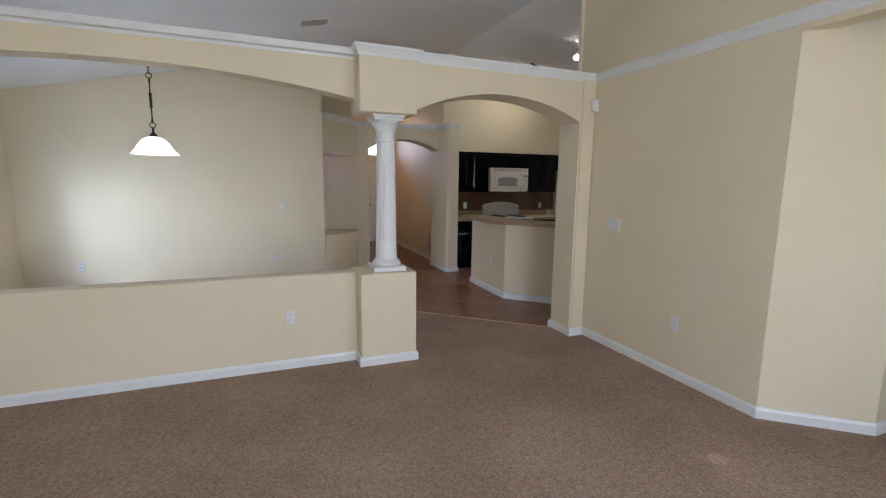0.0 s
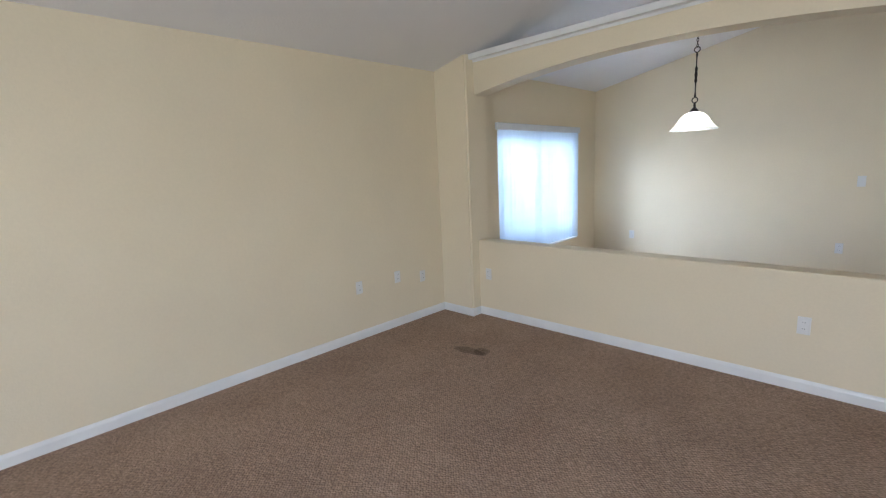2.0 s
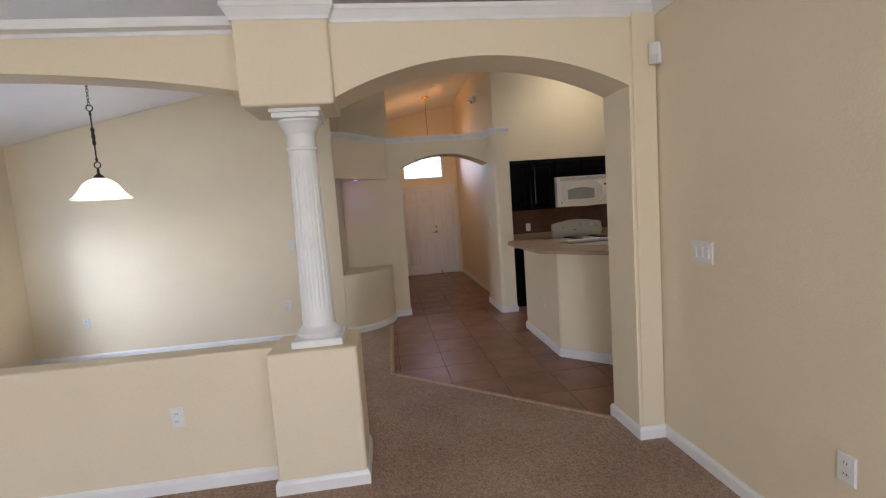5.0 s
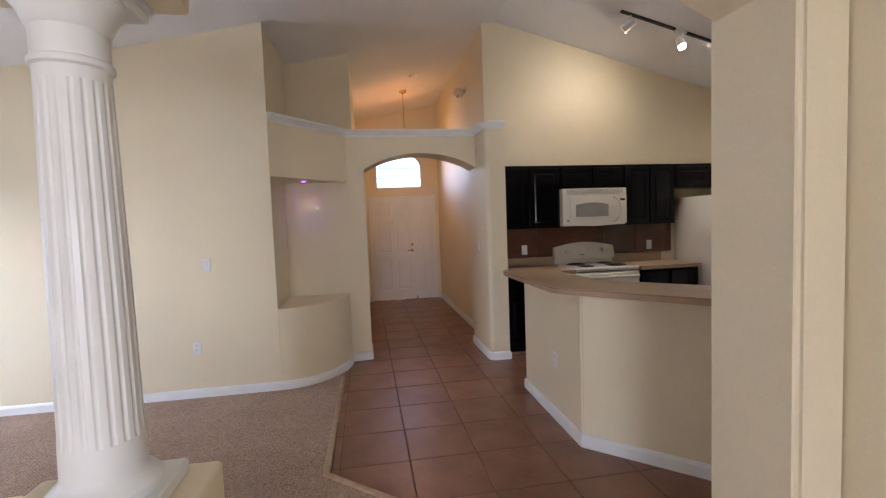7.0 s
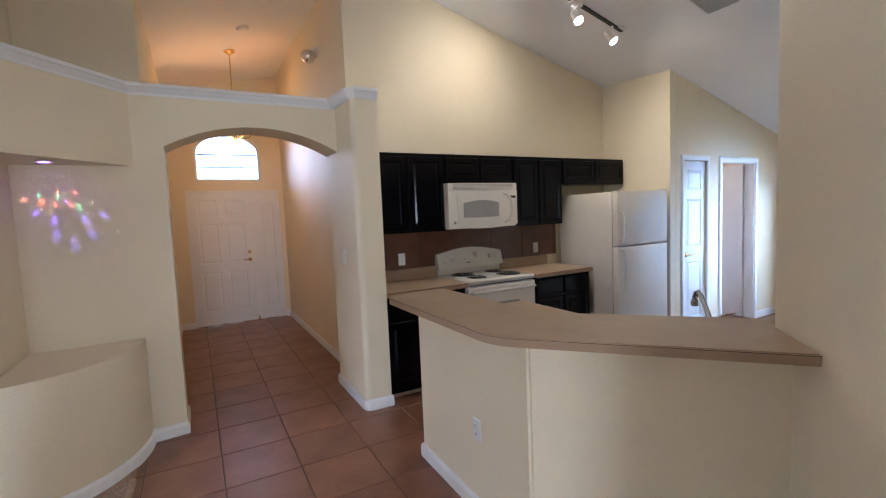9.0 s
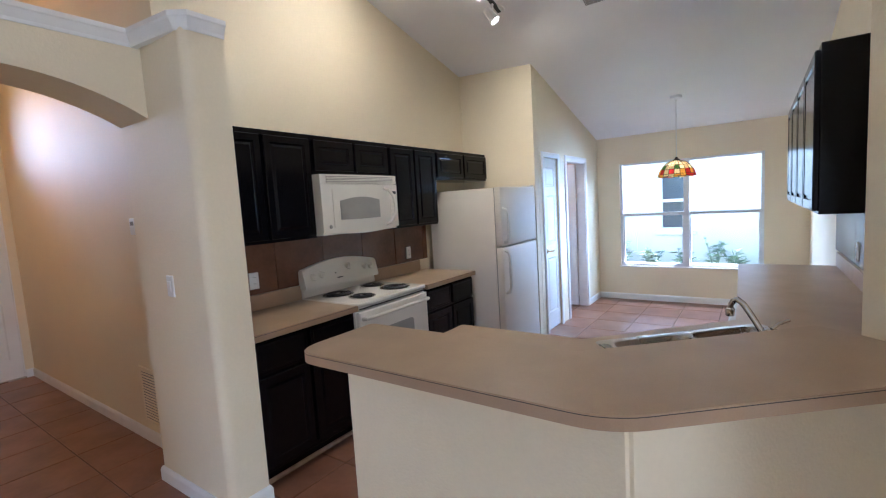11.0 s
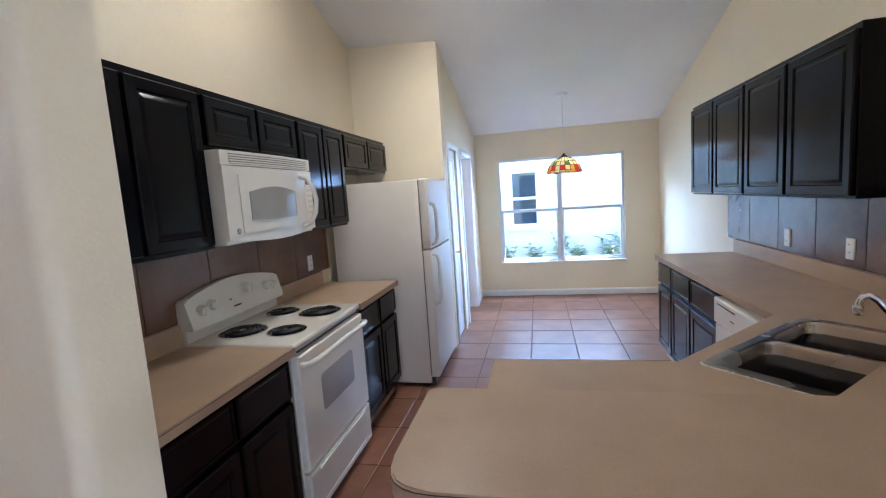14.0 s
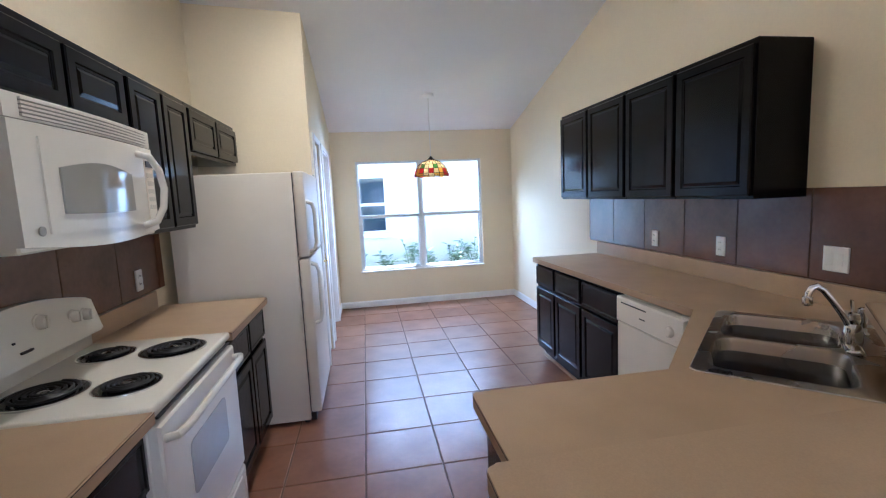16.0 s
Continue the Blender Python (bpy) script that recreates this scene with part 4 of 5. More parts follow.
def bowed_plate(bm, x0, x1, z0, z1, y_out, y_in, n=14, low=None):
    lo = low or (lambda x: z0)
    cols = []
    for i in range(n + 1):
        x = x0 + (x1 - x0) * i / n
        cols.append([bm.verts.new((x, y, z)) for y, z in ((bow(x) + y_out, lo(x)), (bow(x) + y_out, z1), (y_in, z1), (y_in, lo(x)))])
    for a, b in zip(cols, cols[1:]):
        for j in range(4):
            bm.faces.new((a[j], b[j], b[(j + 1) % 4], a[(j + 1) % 4]))
    bm.faces.new(cols[0])
    bm.faces.new(cols[-1][::-1])
    return bm


dip = lambda x: 1.432 - 0.026 * math.sin(math.pi * x / MW_)
front = part("front", bowed_plate(bm, -0.004, MW_ + 0.004, 1.432, 1.775, 0.012, 0.06, low=dip), APPL, m_, smooth=True)
part("vent_panel", bowed_plate(bmesh.new(), -0.003, MW_ + 0.003, 1.779, 1.846, 0.016, 0.06), APPL, m_, smooth=True)
# no real recess: a grey plate gives the shade between the slats
part("vent_recess", bowed_plate(bmesh.new(), 0.05, MW_ - 0.04, 1.786, 1.838, 0.0145, 0.05), SHADE, m_, "grey plate coloured as the shade behind the vent slats")
for i in range(5):
    part("vent_slat", bowed_plate(bmesh.new(), 0.05, MW_ - 0.04, 1.787 + i * 0.0112, 1.7935 + i * 0.0112, 0.009, 0.05), APPL, m_)
door = part("door", bowed_plate(bmesh.new(), 0.09, 0.69, 1.462, 1.738, 0.006, 0.05), APPL, m_, "white door frame", smooth=True)
bm = bmesh.new()
cols = []
for i in range(15):
    x = 0.150 + 0.405 * i / 14
    s_ = math.sin(math.pi * i / 14)
    cols.append([bm.verts.new((x, bow(x) + y, z)) for y, z in ((0.0, 1.518 - 0.004 * s_), (0.0, 1.655 + 0.026 * s_), (0.02, 1.655 + 0.026 * s_), (0.02, 1.518 - 0.004 * s_))])
for a, b in zip(cols, cols[1:]):
    for j in range(4):
        bm.faces.new((a[j], b[j], b[(j + 1) % 4], a[(j + 1) % 4]))
bm.faces.new(cols[0])
bm.faces.new(cols[-1][::-1])
part("door_window", bm, APPLGREY, door, "grey tinted window", smooth=True)
part("handle", tube(bmesh.new(), [(0.628, bow(0.63) + 0.008, 1.742), (0.640, -0.048, 1.728), (0.672, -0.066, 1.675), (0.686, -0.072, 1.60), (0.676, -0.066, 1.525), (0.648, -0.048, 1.470), (0.634, bow(0.63) + 0.008, 1.455)], 0.014, 12), APPL, door, "curved white door handle", smooth=True)
cp = part("control_panel", bowed_plate(bmesh.new(), 0.705, 0.788, 1.47, 1.735, 0.008, 0.05), APPLTEX, m_)
part("display", bowed_plate(bmesh.new(), 0.713, 0.780, 1.695, 1.72, 0.004, 0.03, 4), BLACKPLASTIC, cp, "dark display")
for i in range(5):
    for j in range(3):
        part("button", bowed_plate(bmesh.new(), 0.713 + j * 0.024, 0.732 + j * 0.024, 1.52 + i * 0.033, 1.538 + i * 0.033, 0.005, 0.03, 2), APPL, cp)
part("badge", lathe(bmesh.new(), [(0.014, 0.004), (0.014, 0.0), (0.010, -0.002)], 16, (0.055, 0.0, 1.472), "y"), APPLGREY, m_, "small round grey badge")

# ---- fridge ----
fr = thing("refrigerator", "white top-freezer refrigerator with textured sides", "refrigerator", pose(5.615, 7.035, 0))
FW = 0.805
part("body", boxed(0.0, FW, 0.075, 0.83, 0.03, 1.715, 0.012, 2), APPLTEX, fr, smooth=True)
for nm, z0, z1 in (("freezer_door", 1.155, 1.72), ("fridge_door", 0.085, 1.145)):
    d = part(nm, boxed(0.0, FW, 0.0, 0.07, z0, z1, 0.014, 3), APPLTEX, fr, smooth=True)
    part("gasket", boxed(0.012, FW - 0.012, 0.066, 0.079, z0 + 0.01, z1 - 0.01), BLACKPLASTIC, d)
    za, zb = (1.19, 1.52) if nm == "freezer_door" else (0.70, 1.11)
    part("handle", tube(bmesh.new(), [(0.045, 0.002, zb), (0.045, -0.035, zb - 0.012), (0.05, -0.048, zb - 0.06), (0.05, -0.048, za + 0.06), (0.045, -0.035, za + 0.012), (0.045, 0.002, za)], 0.013, 10), APPL, d, "white plastic door handle", smooth=True)
part("top_hinge", boxed(FW - 0.09, FW - 0.01, 0.01, 0.11, 1.72, 1.735, 0.004), APPL, fr)
part("kick_grille", boxed(0.02, FW - 0.02, 0.04, 0.075, 0.02, 0.075, 0.003), BLACKPLASTIC, fr)
for x in (0.06, FW - 0.06):
    part("foot", lathe(bmesh.new(), [(0.02, 0), (0.02, 0.015), (0.012, 0.035)], 12, (x, 0.11, 0)), BLACKPLASTIC, fr)

# ---- dishwasher ----
dw = thing("dishwasher", "white built-in dishwasher beside the sink", "dishwasher", SOUTH(5.035, 5.165))
part("body", boxed(0.004, 0.598, 0.03, 0.58, 0.02, 0.875, 0.003), APPL, dw)
part("door", rect_loft(bmesh.new(), 0.004, 0.598, 0.12, 0.715, [(0, 0.03), (0, -0.006), (0.006, -0.012), (0.02, -0.012)]), APPL, dw)
pn = part("control_panel", rect_loft(bmesh.new(), 0.004, 0.598, 0.72, 0.872, [(0, 0.03), (0, -0.014), (0.008, -0.022), (0.02, -0.022)]), APPL, dw)
part("vent_slot", boxed(0.06, 0.30, -0.024, -0.018, 0.838, 0.846), BLACKPLASTIC, pn)
part("dial", lathe(bmesh.new(), [(0.028, -0.02), (0.028, -0.034), (0.020, -0.044), (0.006, -0.045)], 20, (0.50, 0, 0.79), "y"), APPL, pn, smooth=True)
part("lettering", boxed(0.24, 0.29, -0.0235, -0.021, 0.785, 0.792), BLACKPLASTIC, pn, "small grey bar of lettering")
part("toe_panel", boxed(0.01, 0.592, 0.04, 0.06, 0.0, 0.11), APPL, dw)

# ---- column ----
col = thing("column", "white fluted round column on the half-wall pier", "column", pose(0.985, 3.895, 0.808))
part("plinth", boxed(-0.142, 0.142, -0.142, 0.142, 0.0, 0.042, 0.004), TRIM, col)
part("base_ring", lathe(bmesh.new(), [(0.118, 0.042), (0.126, 0.055), (0.126, 0.068), (0.114, 0.082), (0.100, 0.092), (0.094, 0.105)], 40), TRIM, col, smooth=True)
part("shaft", lathe(bmesh.new(), [(0.094, 0.10), (0.092, 0.19)] , 80), TRIM, col, smooth=True)
bm = lathe(bmesh.new(), [(0.092, 0.188), (0.0915, 0.205), (0.0905, 0.22), (0.0865, 0.55), (0.080, 0.95), (0.0785, 1.03), (0.0782, 1.05), (0.078, 1.07)], 240, flute=20, flute_depth=0.0038)
for v in bm.verts:
    if v.co.z < 0.19 or v.co.z > 1.06:
        q = Vector((v.co.x, v.co.y))
        q = q.normalized() * (0.092 if v.co.z < 0.19 else 0.078)
        v.co.x, v.co.y = q
part("fluted_shaft", bm, TRIM, col, smooth=True)
part("capital", lathe(bmesh.new(), [(0.078, 1.068), (0.078, 1.10), (0.086, 1.105), (0.086, 1.118), (0.079, 1.124), (0.079, 1.190), (0.084, 1.195), (0.088, 1.205), (0.100, 1.232), (0.114, 1.250), (0.120, 1.256), (0.120, 1.268), (0.112, 1.272)], 48), TRIM, col, smooth=True)
part("abacus", boxed(-0.126, 0.126, -0.126, 0.126, 1.270, 1.298, 0.004, 2), TRIM, col)
part("abacus_cap", boxed(-0.136, 0.136, -0.136, 0.136, 1.298, 1.318, 0.004, 2), TRIM, col)

# ---- doors and windows ----
def leaf(name, parent, w, h, t, mat, panels):
    """A panelled door leaf; its face lies at y = 0 and faces -y."""
    bm = boxed(0, w, 0.008, t, 0, h)
    sx = sorted({0, w, *[q for p in panels for q in p[:2]]})
    sz = sorted({0, h, *[q for p in panels for q in p[2:]]})
    inside = lambda x, z: any(p[0] < x < p[1] and p[2] < z < p[3] for p in panels)
    for x0, x1 in zip(sx, sx[1:]):
        for z0, z1 in zip(sz, sz[1:]):
            if not inside((x0 + x1) / 2, (z0 + z1) / 2):
                box(bm, x0, x1, 0, 0.009, z0, z1)
    for x0, x1, z0, z1 in panels:
        rect_loft(bm, x0, x1, z0, z1, [(0.0, 0.001), (0.012, 0.0075), (0.020, 0.0075), (0.040, 0.003), (0.045, 0.003)], cap_first=False)
    bmesh.ops.remove_doubles(bm, verts=bm.verts, dist=0.0004)
    return part(name, bm, mat, parent)


def knob(parent, x, z, mat=BRASS, label="polished brass knob"):
    part("door_knob", lathe(bmesh.new(), [(0.030, 0.0), (0.030, -0.006), (0.012, -0.012), (0.011, -0.035), (0.026, -0.045), (0.029, -0.058), (0.022, -0.070), (0.008, -0.073)], 20, (x, 0, z), "y"), mat, parent, label, smooth=True)


def casing(parent, x0, x1, z1, w=0.058, y=0.0):
    prof = [(0.0, 0.0), (0.0, -0.012), (0.02, -0.018), (w - 0.012, -0.018), (w, -0.010), (w, 0.0)]
    for nm, path in (("casing", [(x0, 0), (x0, z1), (x1, z1), (x1, 0)]),):
        bm = bmesh.new()
        rings = []
        for i, (px, pz) in enumerate(path):
            sx = -1 if i < 2 else 1
            sz = 1 if 0 < i < 3 else 0
            rings.append([bm.verts.new((px + sx * o, y + d, pz + sz * o)) for o, d in prof])
        for a, b in zip(rings, rings[1:]):
            for j in range(len(prof)):
                bm.faces.new((a[j], b[j], b[(j + 1) % len(prof)], a[(j + 1) % len(prof)]))
        bm.faces.new(rings[0])
        bm.faces.new(rings[-1][::-1])
        part(nm, bm, TRIM, parent)


def hinge(parent, x, z, mat=BRASS):
    bm = lathe(bmesh.new(), [(0.006, z - 0.045), (0.006, z + 0.045)], 8, (x, -0.004, 0))
    part("hinge", bm, mat, parent)


# front door with its fixed side panel
d = tagged(thing("door_1", "white six-panel front door, closed, beside a fixed side panel", "door", pose(1.78, 11.53, 0)), kind="structure")
six = lambda w, h: [(0.11, w / 2 - 0.05, 0.22, 0.82), (w / 2 + 0.05, w - 0.11, 0.22, 0.82), (0.11, w / 2 - 0.05, 0.95, 1.55), (w / 2 + 0.05, w - 0.11, 0.95, 1.55), (0.11, w / 2 - 0.05, 1.67, h - 0.12), (w / 2 + 0.05, w - 0.11, 1.67, h - 0.12)]
lf = leaf("door_leaf", d, 0.855, 2.03, 0.045, DOORPAINT, six(0.855, 2.03))
part("lever_handle", tube(bmesh.new(), [(0.79, 0, 0.98), (0.79, -0.05, 0.98), (0.77, -0.055, 0.98), (0.69, -0.055, 0.975)], 0.009, 10), BRASS, lf, "brass lever handle", smooth=True)
part("rose", lathe(bmesh.new(), [(0.028, 0.002), (0.028, -0.010), (0.014, -0.016)], 18, (0.79, 0, 0.98), "y"), BRASS, lf, smooth=True)
part("deadbolt", lathe(bmesh.new(), [(0.027, 0.002), (0.027, -0.012), (0.020, -0.020), (0.008, -0.021)], 18, (0.79, 0, 1.10), "y"), BRASS, lf, "round brass deadbolt", smooth=True)
part("peephole", lathe(bmesh.new(), [(0.010, 0.012), (0.010, -0.006), (0.005, -0.007)], 14, (0.42, 0, 1.55), "y"), BRASS, lf)
sd = leaf("side_panel", d, 0.37, 2.03, 0.045, DOORPAINT, [(0.09, 0.28, 0.22, 0.82), (0.09, 0.28, 0.95, 1.85)])
sd.matrix_basis = pose(0.90, 0, 0)
bm = boxed(-0.025, 0.0, -0.018, 0.06, 0, 2.05)
box(bm, 0.855, 0.90, -0.010, 0.06, 0, 2.05)
box(bm, 1.27, 1.285, -0.018, 0.06, 0, 2.05)
box(bm, -0.025, 1.285, -0.020, 0.06, 2.031, 2.052)
part("frame", bm, TRIM, d)
part("door_stop", lathe(bmesh.new(), [(0.012, 0.005), (0.012, 0.06), (0.016, 0.065), (0.016, 0.08)], 12, (0.86, -0.06, 0)), CHROME, d, smooth=True)
part("threshold", boxed(-0.02, 1.28, -0.03, 0.10, 0.0, 0.014, 0.003), STEEL, d)

# arched window over the front door
w = tagged(thing("window_1", "arched window over the front door with bars", "window", pose(0, 11.58, 0)), kind="structure")
arch = [(1.905, 2.205)] + TRANSOM + [(2.815, 2.205)]
bm = bmesh.new()
cx, cz = 2.36, 2.50
ins = [((x - cx) * 0.93 + cx, (z - cz) * 0.91 + cz) for x, z in arch]
for y0, y1 in ((-0.03, 0.03),):
    a0 = [bm.verts.new((x, y0, z)) for x, z in arch]
    b0 = [bm.verts.new((x, y0, z)) for x, z in ins]
    a1 = [bm.verts.new((x, y1, z)) for x, z in arch]
    b1 = [bm.verts.new((x, y1, z)) for x, z in ins]
    k = len(arch)
    for i in range(k):
        j = (i + 1) % k
        bm.faces.new((a0[i], a0[j], b0[j], b0[i]))
        bm.faces.new((a1[i], b1[i], b1[j], a1[j]))
        bm.faces.new((b0[i], b0[j], b1[j], b1[i]))
part("window_frame", bm, VINYL, w)
part("glazing_bar", boxed(1.94, 2.78, -0.012, 0.012, 2.403, 2.417), LEAD, w, "dark lead glazing bar")
part("glazing_bar", boxed(1.93, 2.79, -0.012, 0.012, 2.593, 2.607), LEAD, w, "dark lead glazing bar")
bm = bmesh.new()
bm.faces.new([bm.verts.new((x, 0.0, z)) for x, z in ins])
g = part("pane", bm, GLASS, w)
g.visible_shadow = False

# breakfast nook window
w = tagged(thing("window_2", "white vinyl four-light window looking out on the neighbouring house", "window", pose(8.96, 0, 0)), kind="structure")
bm = boxed(-0.03, 0.04, WY0, WY0 + 0.035, WZ0, WZ1)
box(bm, -0.03, 0.04, WY1 - 0.035, WY1, WZ0, WZ1)
box(bm, -0.03, 0.04, WY0 + 0.035, WY1 - 0.035, WZ0, WZ0 + 0.04)
box(bm, -0.03, 0.04, WY0 + 0.035, WY1 - 0.035, WZ1 - 0.03, WZ1)
part("window_frame", bm, VINYL, w)
part("mullion", boxed(-0.035, 0.045, 5.835, 5.905, WZ0 + 0.02, WZ1 - 0.01, 0.004), VINYL, w)
for y0, y1 in ((WY0 + 0.035, 5.835), (5.905, WY1 - 0.035)):
    part("meeting_rail", boxed(-0.02, 0.03, y0, y1, 1.245, 1.29, 0.003), VINYL, w)
    sash = boxed(-0.012, 0.02, y0, y0 + 0.02, WZ0 + 0.04, 1.245)
    box(sash, -0.012, 0.02, y1 - 0.02, y1, WZ0 + 0.04, 1.245)
    box(sash, -0.012, 0.02, y0, y1, WZ0 + 0.04, WZ0 + 0.06)
    part("sash", sash, VINYL, w)
    for z0, z1 in ((WZ0 + 0.055, 1.25), (1.285, WZ1 - 0.025)):
        bm = bmesh.new()
        bm.faces.new([bm.verts.new(q) for q in ((0.012, y0, z0), (0.012, y1, z0), (0.012, y1, z1), (0.012, y0, z1))])
        g = part("pane", bm, GLASS, w)
        g.visible_shadow = False
part("window_sill", boxed(-0.075, -0.028, WY0 - 0.015, WY1 + 0.015, WZ0 - 0.004, WZ0 + 0.012, 0.003), TRIM, w)

# dining room window with vertical blinds
w = tagged(thing("window_3", "white vinyl window behind vertical blinds", "window", pose(-2.90, 0, 0)), kind="structure")
bm = boxed(-0.03, 0.03, 4.53, 4.57, 0.46, 1.955)
box(bm, -0.03, 0.03, 6.34, 6.38, 0.46, 1.955)
box(bm, -0.03, 0.03, 4.57, 6.34, 0.46, 0.50)
box(bm, -0.03, 0.03, 4.57, 6.34, 1.915, 1.955)
part("window_frame", bm, VINYL, w)
part("mullion", boxed(-0.03, 0.03, 5.42, 5.49, 0.5, 1.915, 0.004), VINYL, w)
part("meeting_rail", boxed(-0.025, 0.025, 4.57, 5.42, 1.18, 1.22, 0.003), VINYL, w)
part("meeting_rail", boxed(-0.025, 0.025, 5.49, 6.34, 1.18, 1.22, 0.003), VINYL, w)
part("window_sill", boxed(0.03, 0.145, 4.515, 6.395, 0.455, 0.475, 0.004), TRIM, w)
b = thing("vertical_blinds", "white vertical vinyl blinds, partly turned, over the dining window", "blinds", pose(-2.79, 0, 0))
part("headrail", boxed(-0.03, 0.055, 4.49, 6.42, 1.955, 2.035, 0.006), VINYL, b, "white valance")
rng = random.Random(4)
for i in range(23):
    y = 4.57 + i * 0.081
    if 5.40 < y < 5.50:
        continue
    bm = bmesh.new()
    for s_ in range(5):
        a = -0.044 + 0.088 * s_ / 4
        c_ = 0.006 * (1 - (a / 0.044) ** 2)
        bm.verts.new((c_, a, 0.485))
        bm.verts.new((c_, a, 1.955))
    bm.verts.ensure_lookup_table()
    for s_ in range(4):
        q = [bm.verts[2 * s_], bm.verts[2 * s_ + 2], bm.verts[2 * s_ + 3], bm.verts[2 * s_ + 1]]
        bm.faces.new(q)
    bmesh.ops.solidify(bm, geom=bm.faces[:], thickness=0.0012)
    sl = part("slat", bm, BLIND, b)
    sl.matrix_basis = pose(0.01, y, 0, 0, 0, (-64 if y < 5.45 else -48 if y < 6.2 else -66) + rng.uniform(-13, 13))

# pantry door, laundry doorway and its open door
d = tagged(thing("door_2", "narrow white panelled pantry door, closed", "door", pose(6.765, 7.085, 0)), kind="structure")
lf = leaf("door_leaf", d, 0.44, 2.035, 0.04, DOORPAINT, [(0.085, 0.355, 0.20, 0.86), (0.085, 0.355, 1.03, 1.60), (0.085, 0.355, 1.70, 1.93)])
lf.matrix_basis = pose(0, 0, 0.018)
part("rose", lathe(bmesh.new(), [(0.028, 0.002), (0.028, -0.008), (0.013, -0.014)], 18, (0.055, 0, 0.95), "y"), BRASS, lf, smooth=True)
part("lever_handle", tube(bmesh.new(), [(0.055, 0, 0.95), (0.055, -0.045, 0.95), (0.075, -0.052, 0.95), (0.15, -0.05, 0.946)], 0.009, 10), BRASS, lf, "brass lever handle", smooth=True)
for z in (0.25, 1.02, 1.80):
    hinge(lf, 0.437, z, SATINMETAL)
casing(d, 0.0, 0.44, 2.06, y=-0.015)
d = tagged(thing("door_3", "white cased doorway with its panelled door swung into the laundry", "door", pose(7.515, 7.07, 0)), kind="structure")
casing(d, 0.0, 0.76, 2.06)
bm = boxed(-0.001, 0.016, 0.0, 0.12, 0, 2.062)
box(bm, 0.744, 0.761, 0.0, 0.12, 0, 2.062)
box(bm, 0.016, 0.744, 0.0, 0.12, 2.046, 2.062)
part("jamb", bm, TRIM, d)
lf = leaf("door_leaf", d, 0.725, 2.03, 0.035, DOORPAINT, six(0.725, 2.03))
lf.matrix_basis = pose(0.742, 0.125, 0.012, 0, 0, 93)
knob(lf, 0.66, 0.95)
d = thing("dryer_outlet", "black dryer socket on the pink laundry wall", "outlet", pose(7.95, 9.298, 0.62))
part("box", boxed(-0.05, 0.05, -0.03, 0.0, -0.06, 0.06, 0.004), BLACKPLASTIC, d)
part("socket", lathe(bmesh.new(), [(0.03, -0.028), (0.03, -0.036), (0.02, -0.036), (0.02, -0.031)], 16, (0, 0, 0), "y"), SLOT, d)
d = thing("wire_shelf", "white wire shelf on the laundry wall", "shelf", pose(7.36, 9.0, 1.62))
bm = bmesh.new()
for i in range(4):
    tube(bm, [(0, 0.29 - 0.09 * i, 0), (1.55, 0.29 - 0.09 * i, 0)], 0.004, 6)
part("rail", bm, TRIM, d)

# ---- lamps ----
p = thing("dining_pendant", "frosted white bell pendant on a dark bronze rod", "pendant lamp", pose(-1.02, 5.53, 0))
pz = vault(-1.02)
part("canopy", lathe(bmesh.new(), [(0.062, pz - 0.004), (0.060, pz - 0.018), (0.03, pz - 0.032), (0.008, pz - 0.04)], 24), BRONZE, p, smooth=True)
bm = bmesh.new()
z = 2.62
i = 0
while z < pz - 0.03:
    c_ = [(0.009 * math.cos(2 * math.pi * k / 12), 0, z + 0.016 + 0.018 * math.sin(2 * math.pi * k / 12)) for k in range(12)]
    if i % 2:
        c_ = [(y, x, zz) for x, y, zz in c_]
    tube(bm, c_, 0.0025, 6, True)
    z += 0.027
    i += 1
part("chain", bm, BRONZE, p)
for zz in (2.60, 2.115):
    c_ = [(0.026 * math.cos(2 * math.pi * k / 20), 0, zz + 0.026 * math.sin(2 * math.pi * k / 20)) for k in range(20)]
    part("ring", tube(bmesh.new(), c_, 0.005, 8, True), BRONZE, p, smooth=True)
part("rod", lathe(bmesh.new(), [(0.005, 2.14), (0.012, 2.16), (0.006, 2.18), (0.006, 2.28), (0.016, 2.30), (0.010, 2.33), (0.016, 2.36), (0.010, 2.39), (0.016, 2.42), (0.006, 2.44), (0.006, 2.53), (0.012, 2.55), (0.005, 2.575)], 12), BRONZE, p, smooth=True)
part("holder", lathe(bmesh.new(), [(0.008, 2.09), (0.012, 2.06), (0.010, 2.045), (0.035, 2.02), (0.045, 2.0)], 18), BRONZE, p, smooth=True)
part("shade", lathe(bmesh.new(), [(0.040, 2.0), (0.085, 1.985), (0.13, 1.945), (0.165, 1.885), (0.20, 1.845), (0.225, 1.825), (0.222, 1.820), (0.195, 1.838), (0.158, 1.878), (0.124, 1.938), (0.08, 1.978), (0.038, 1.994)], 40, caps=False), FROST, p, "frosted white glass bell shade", smooth=True)

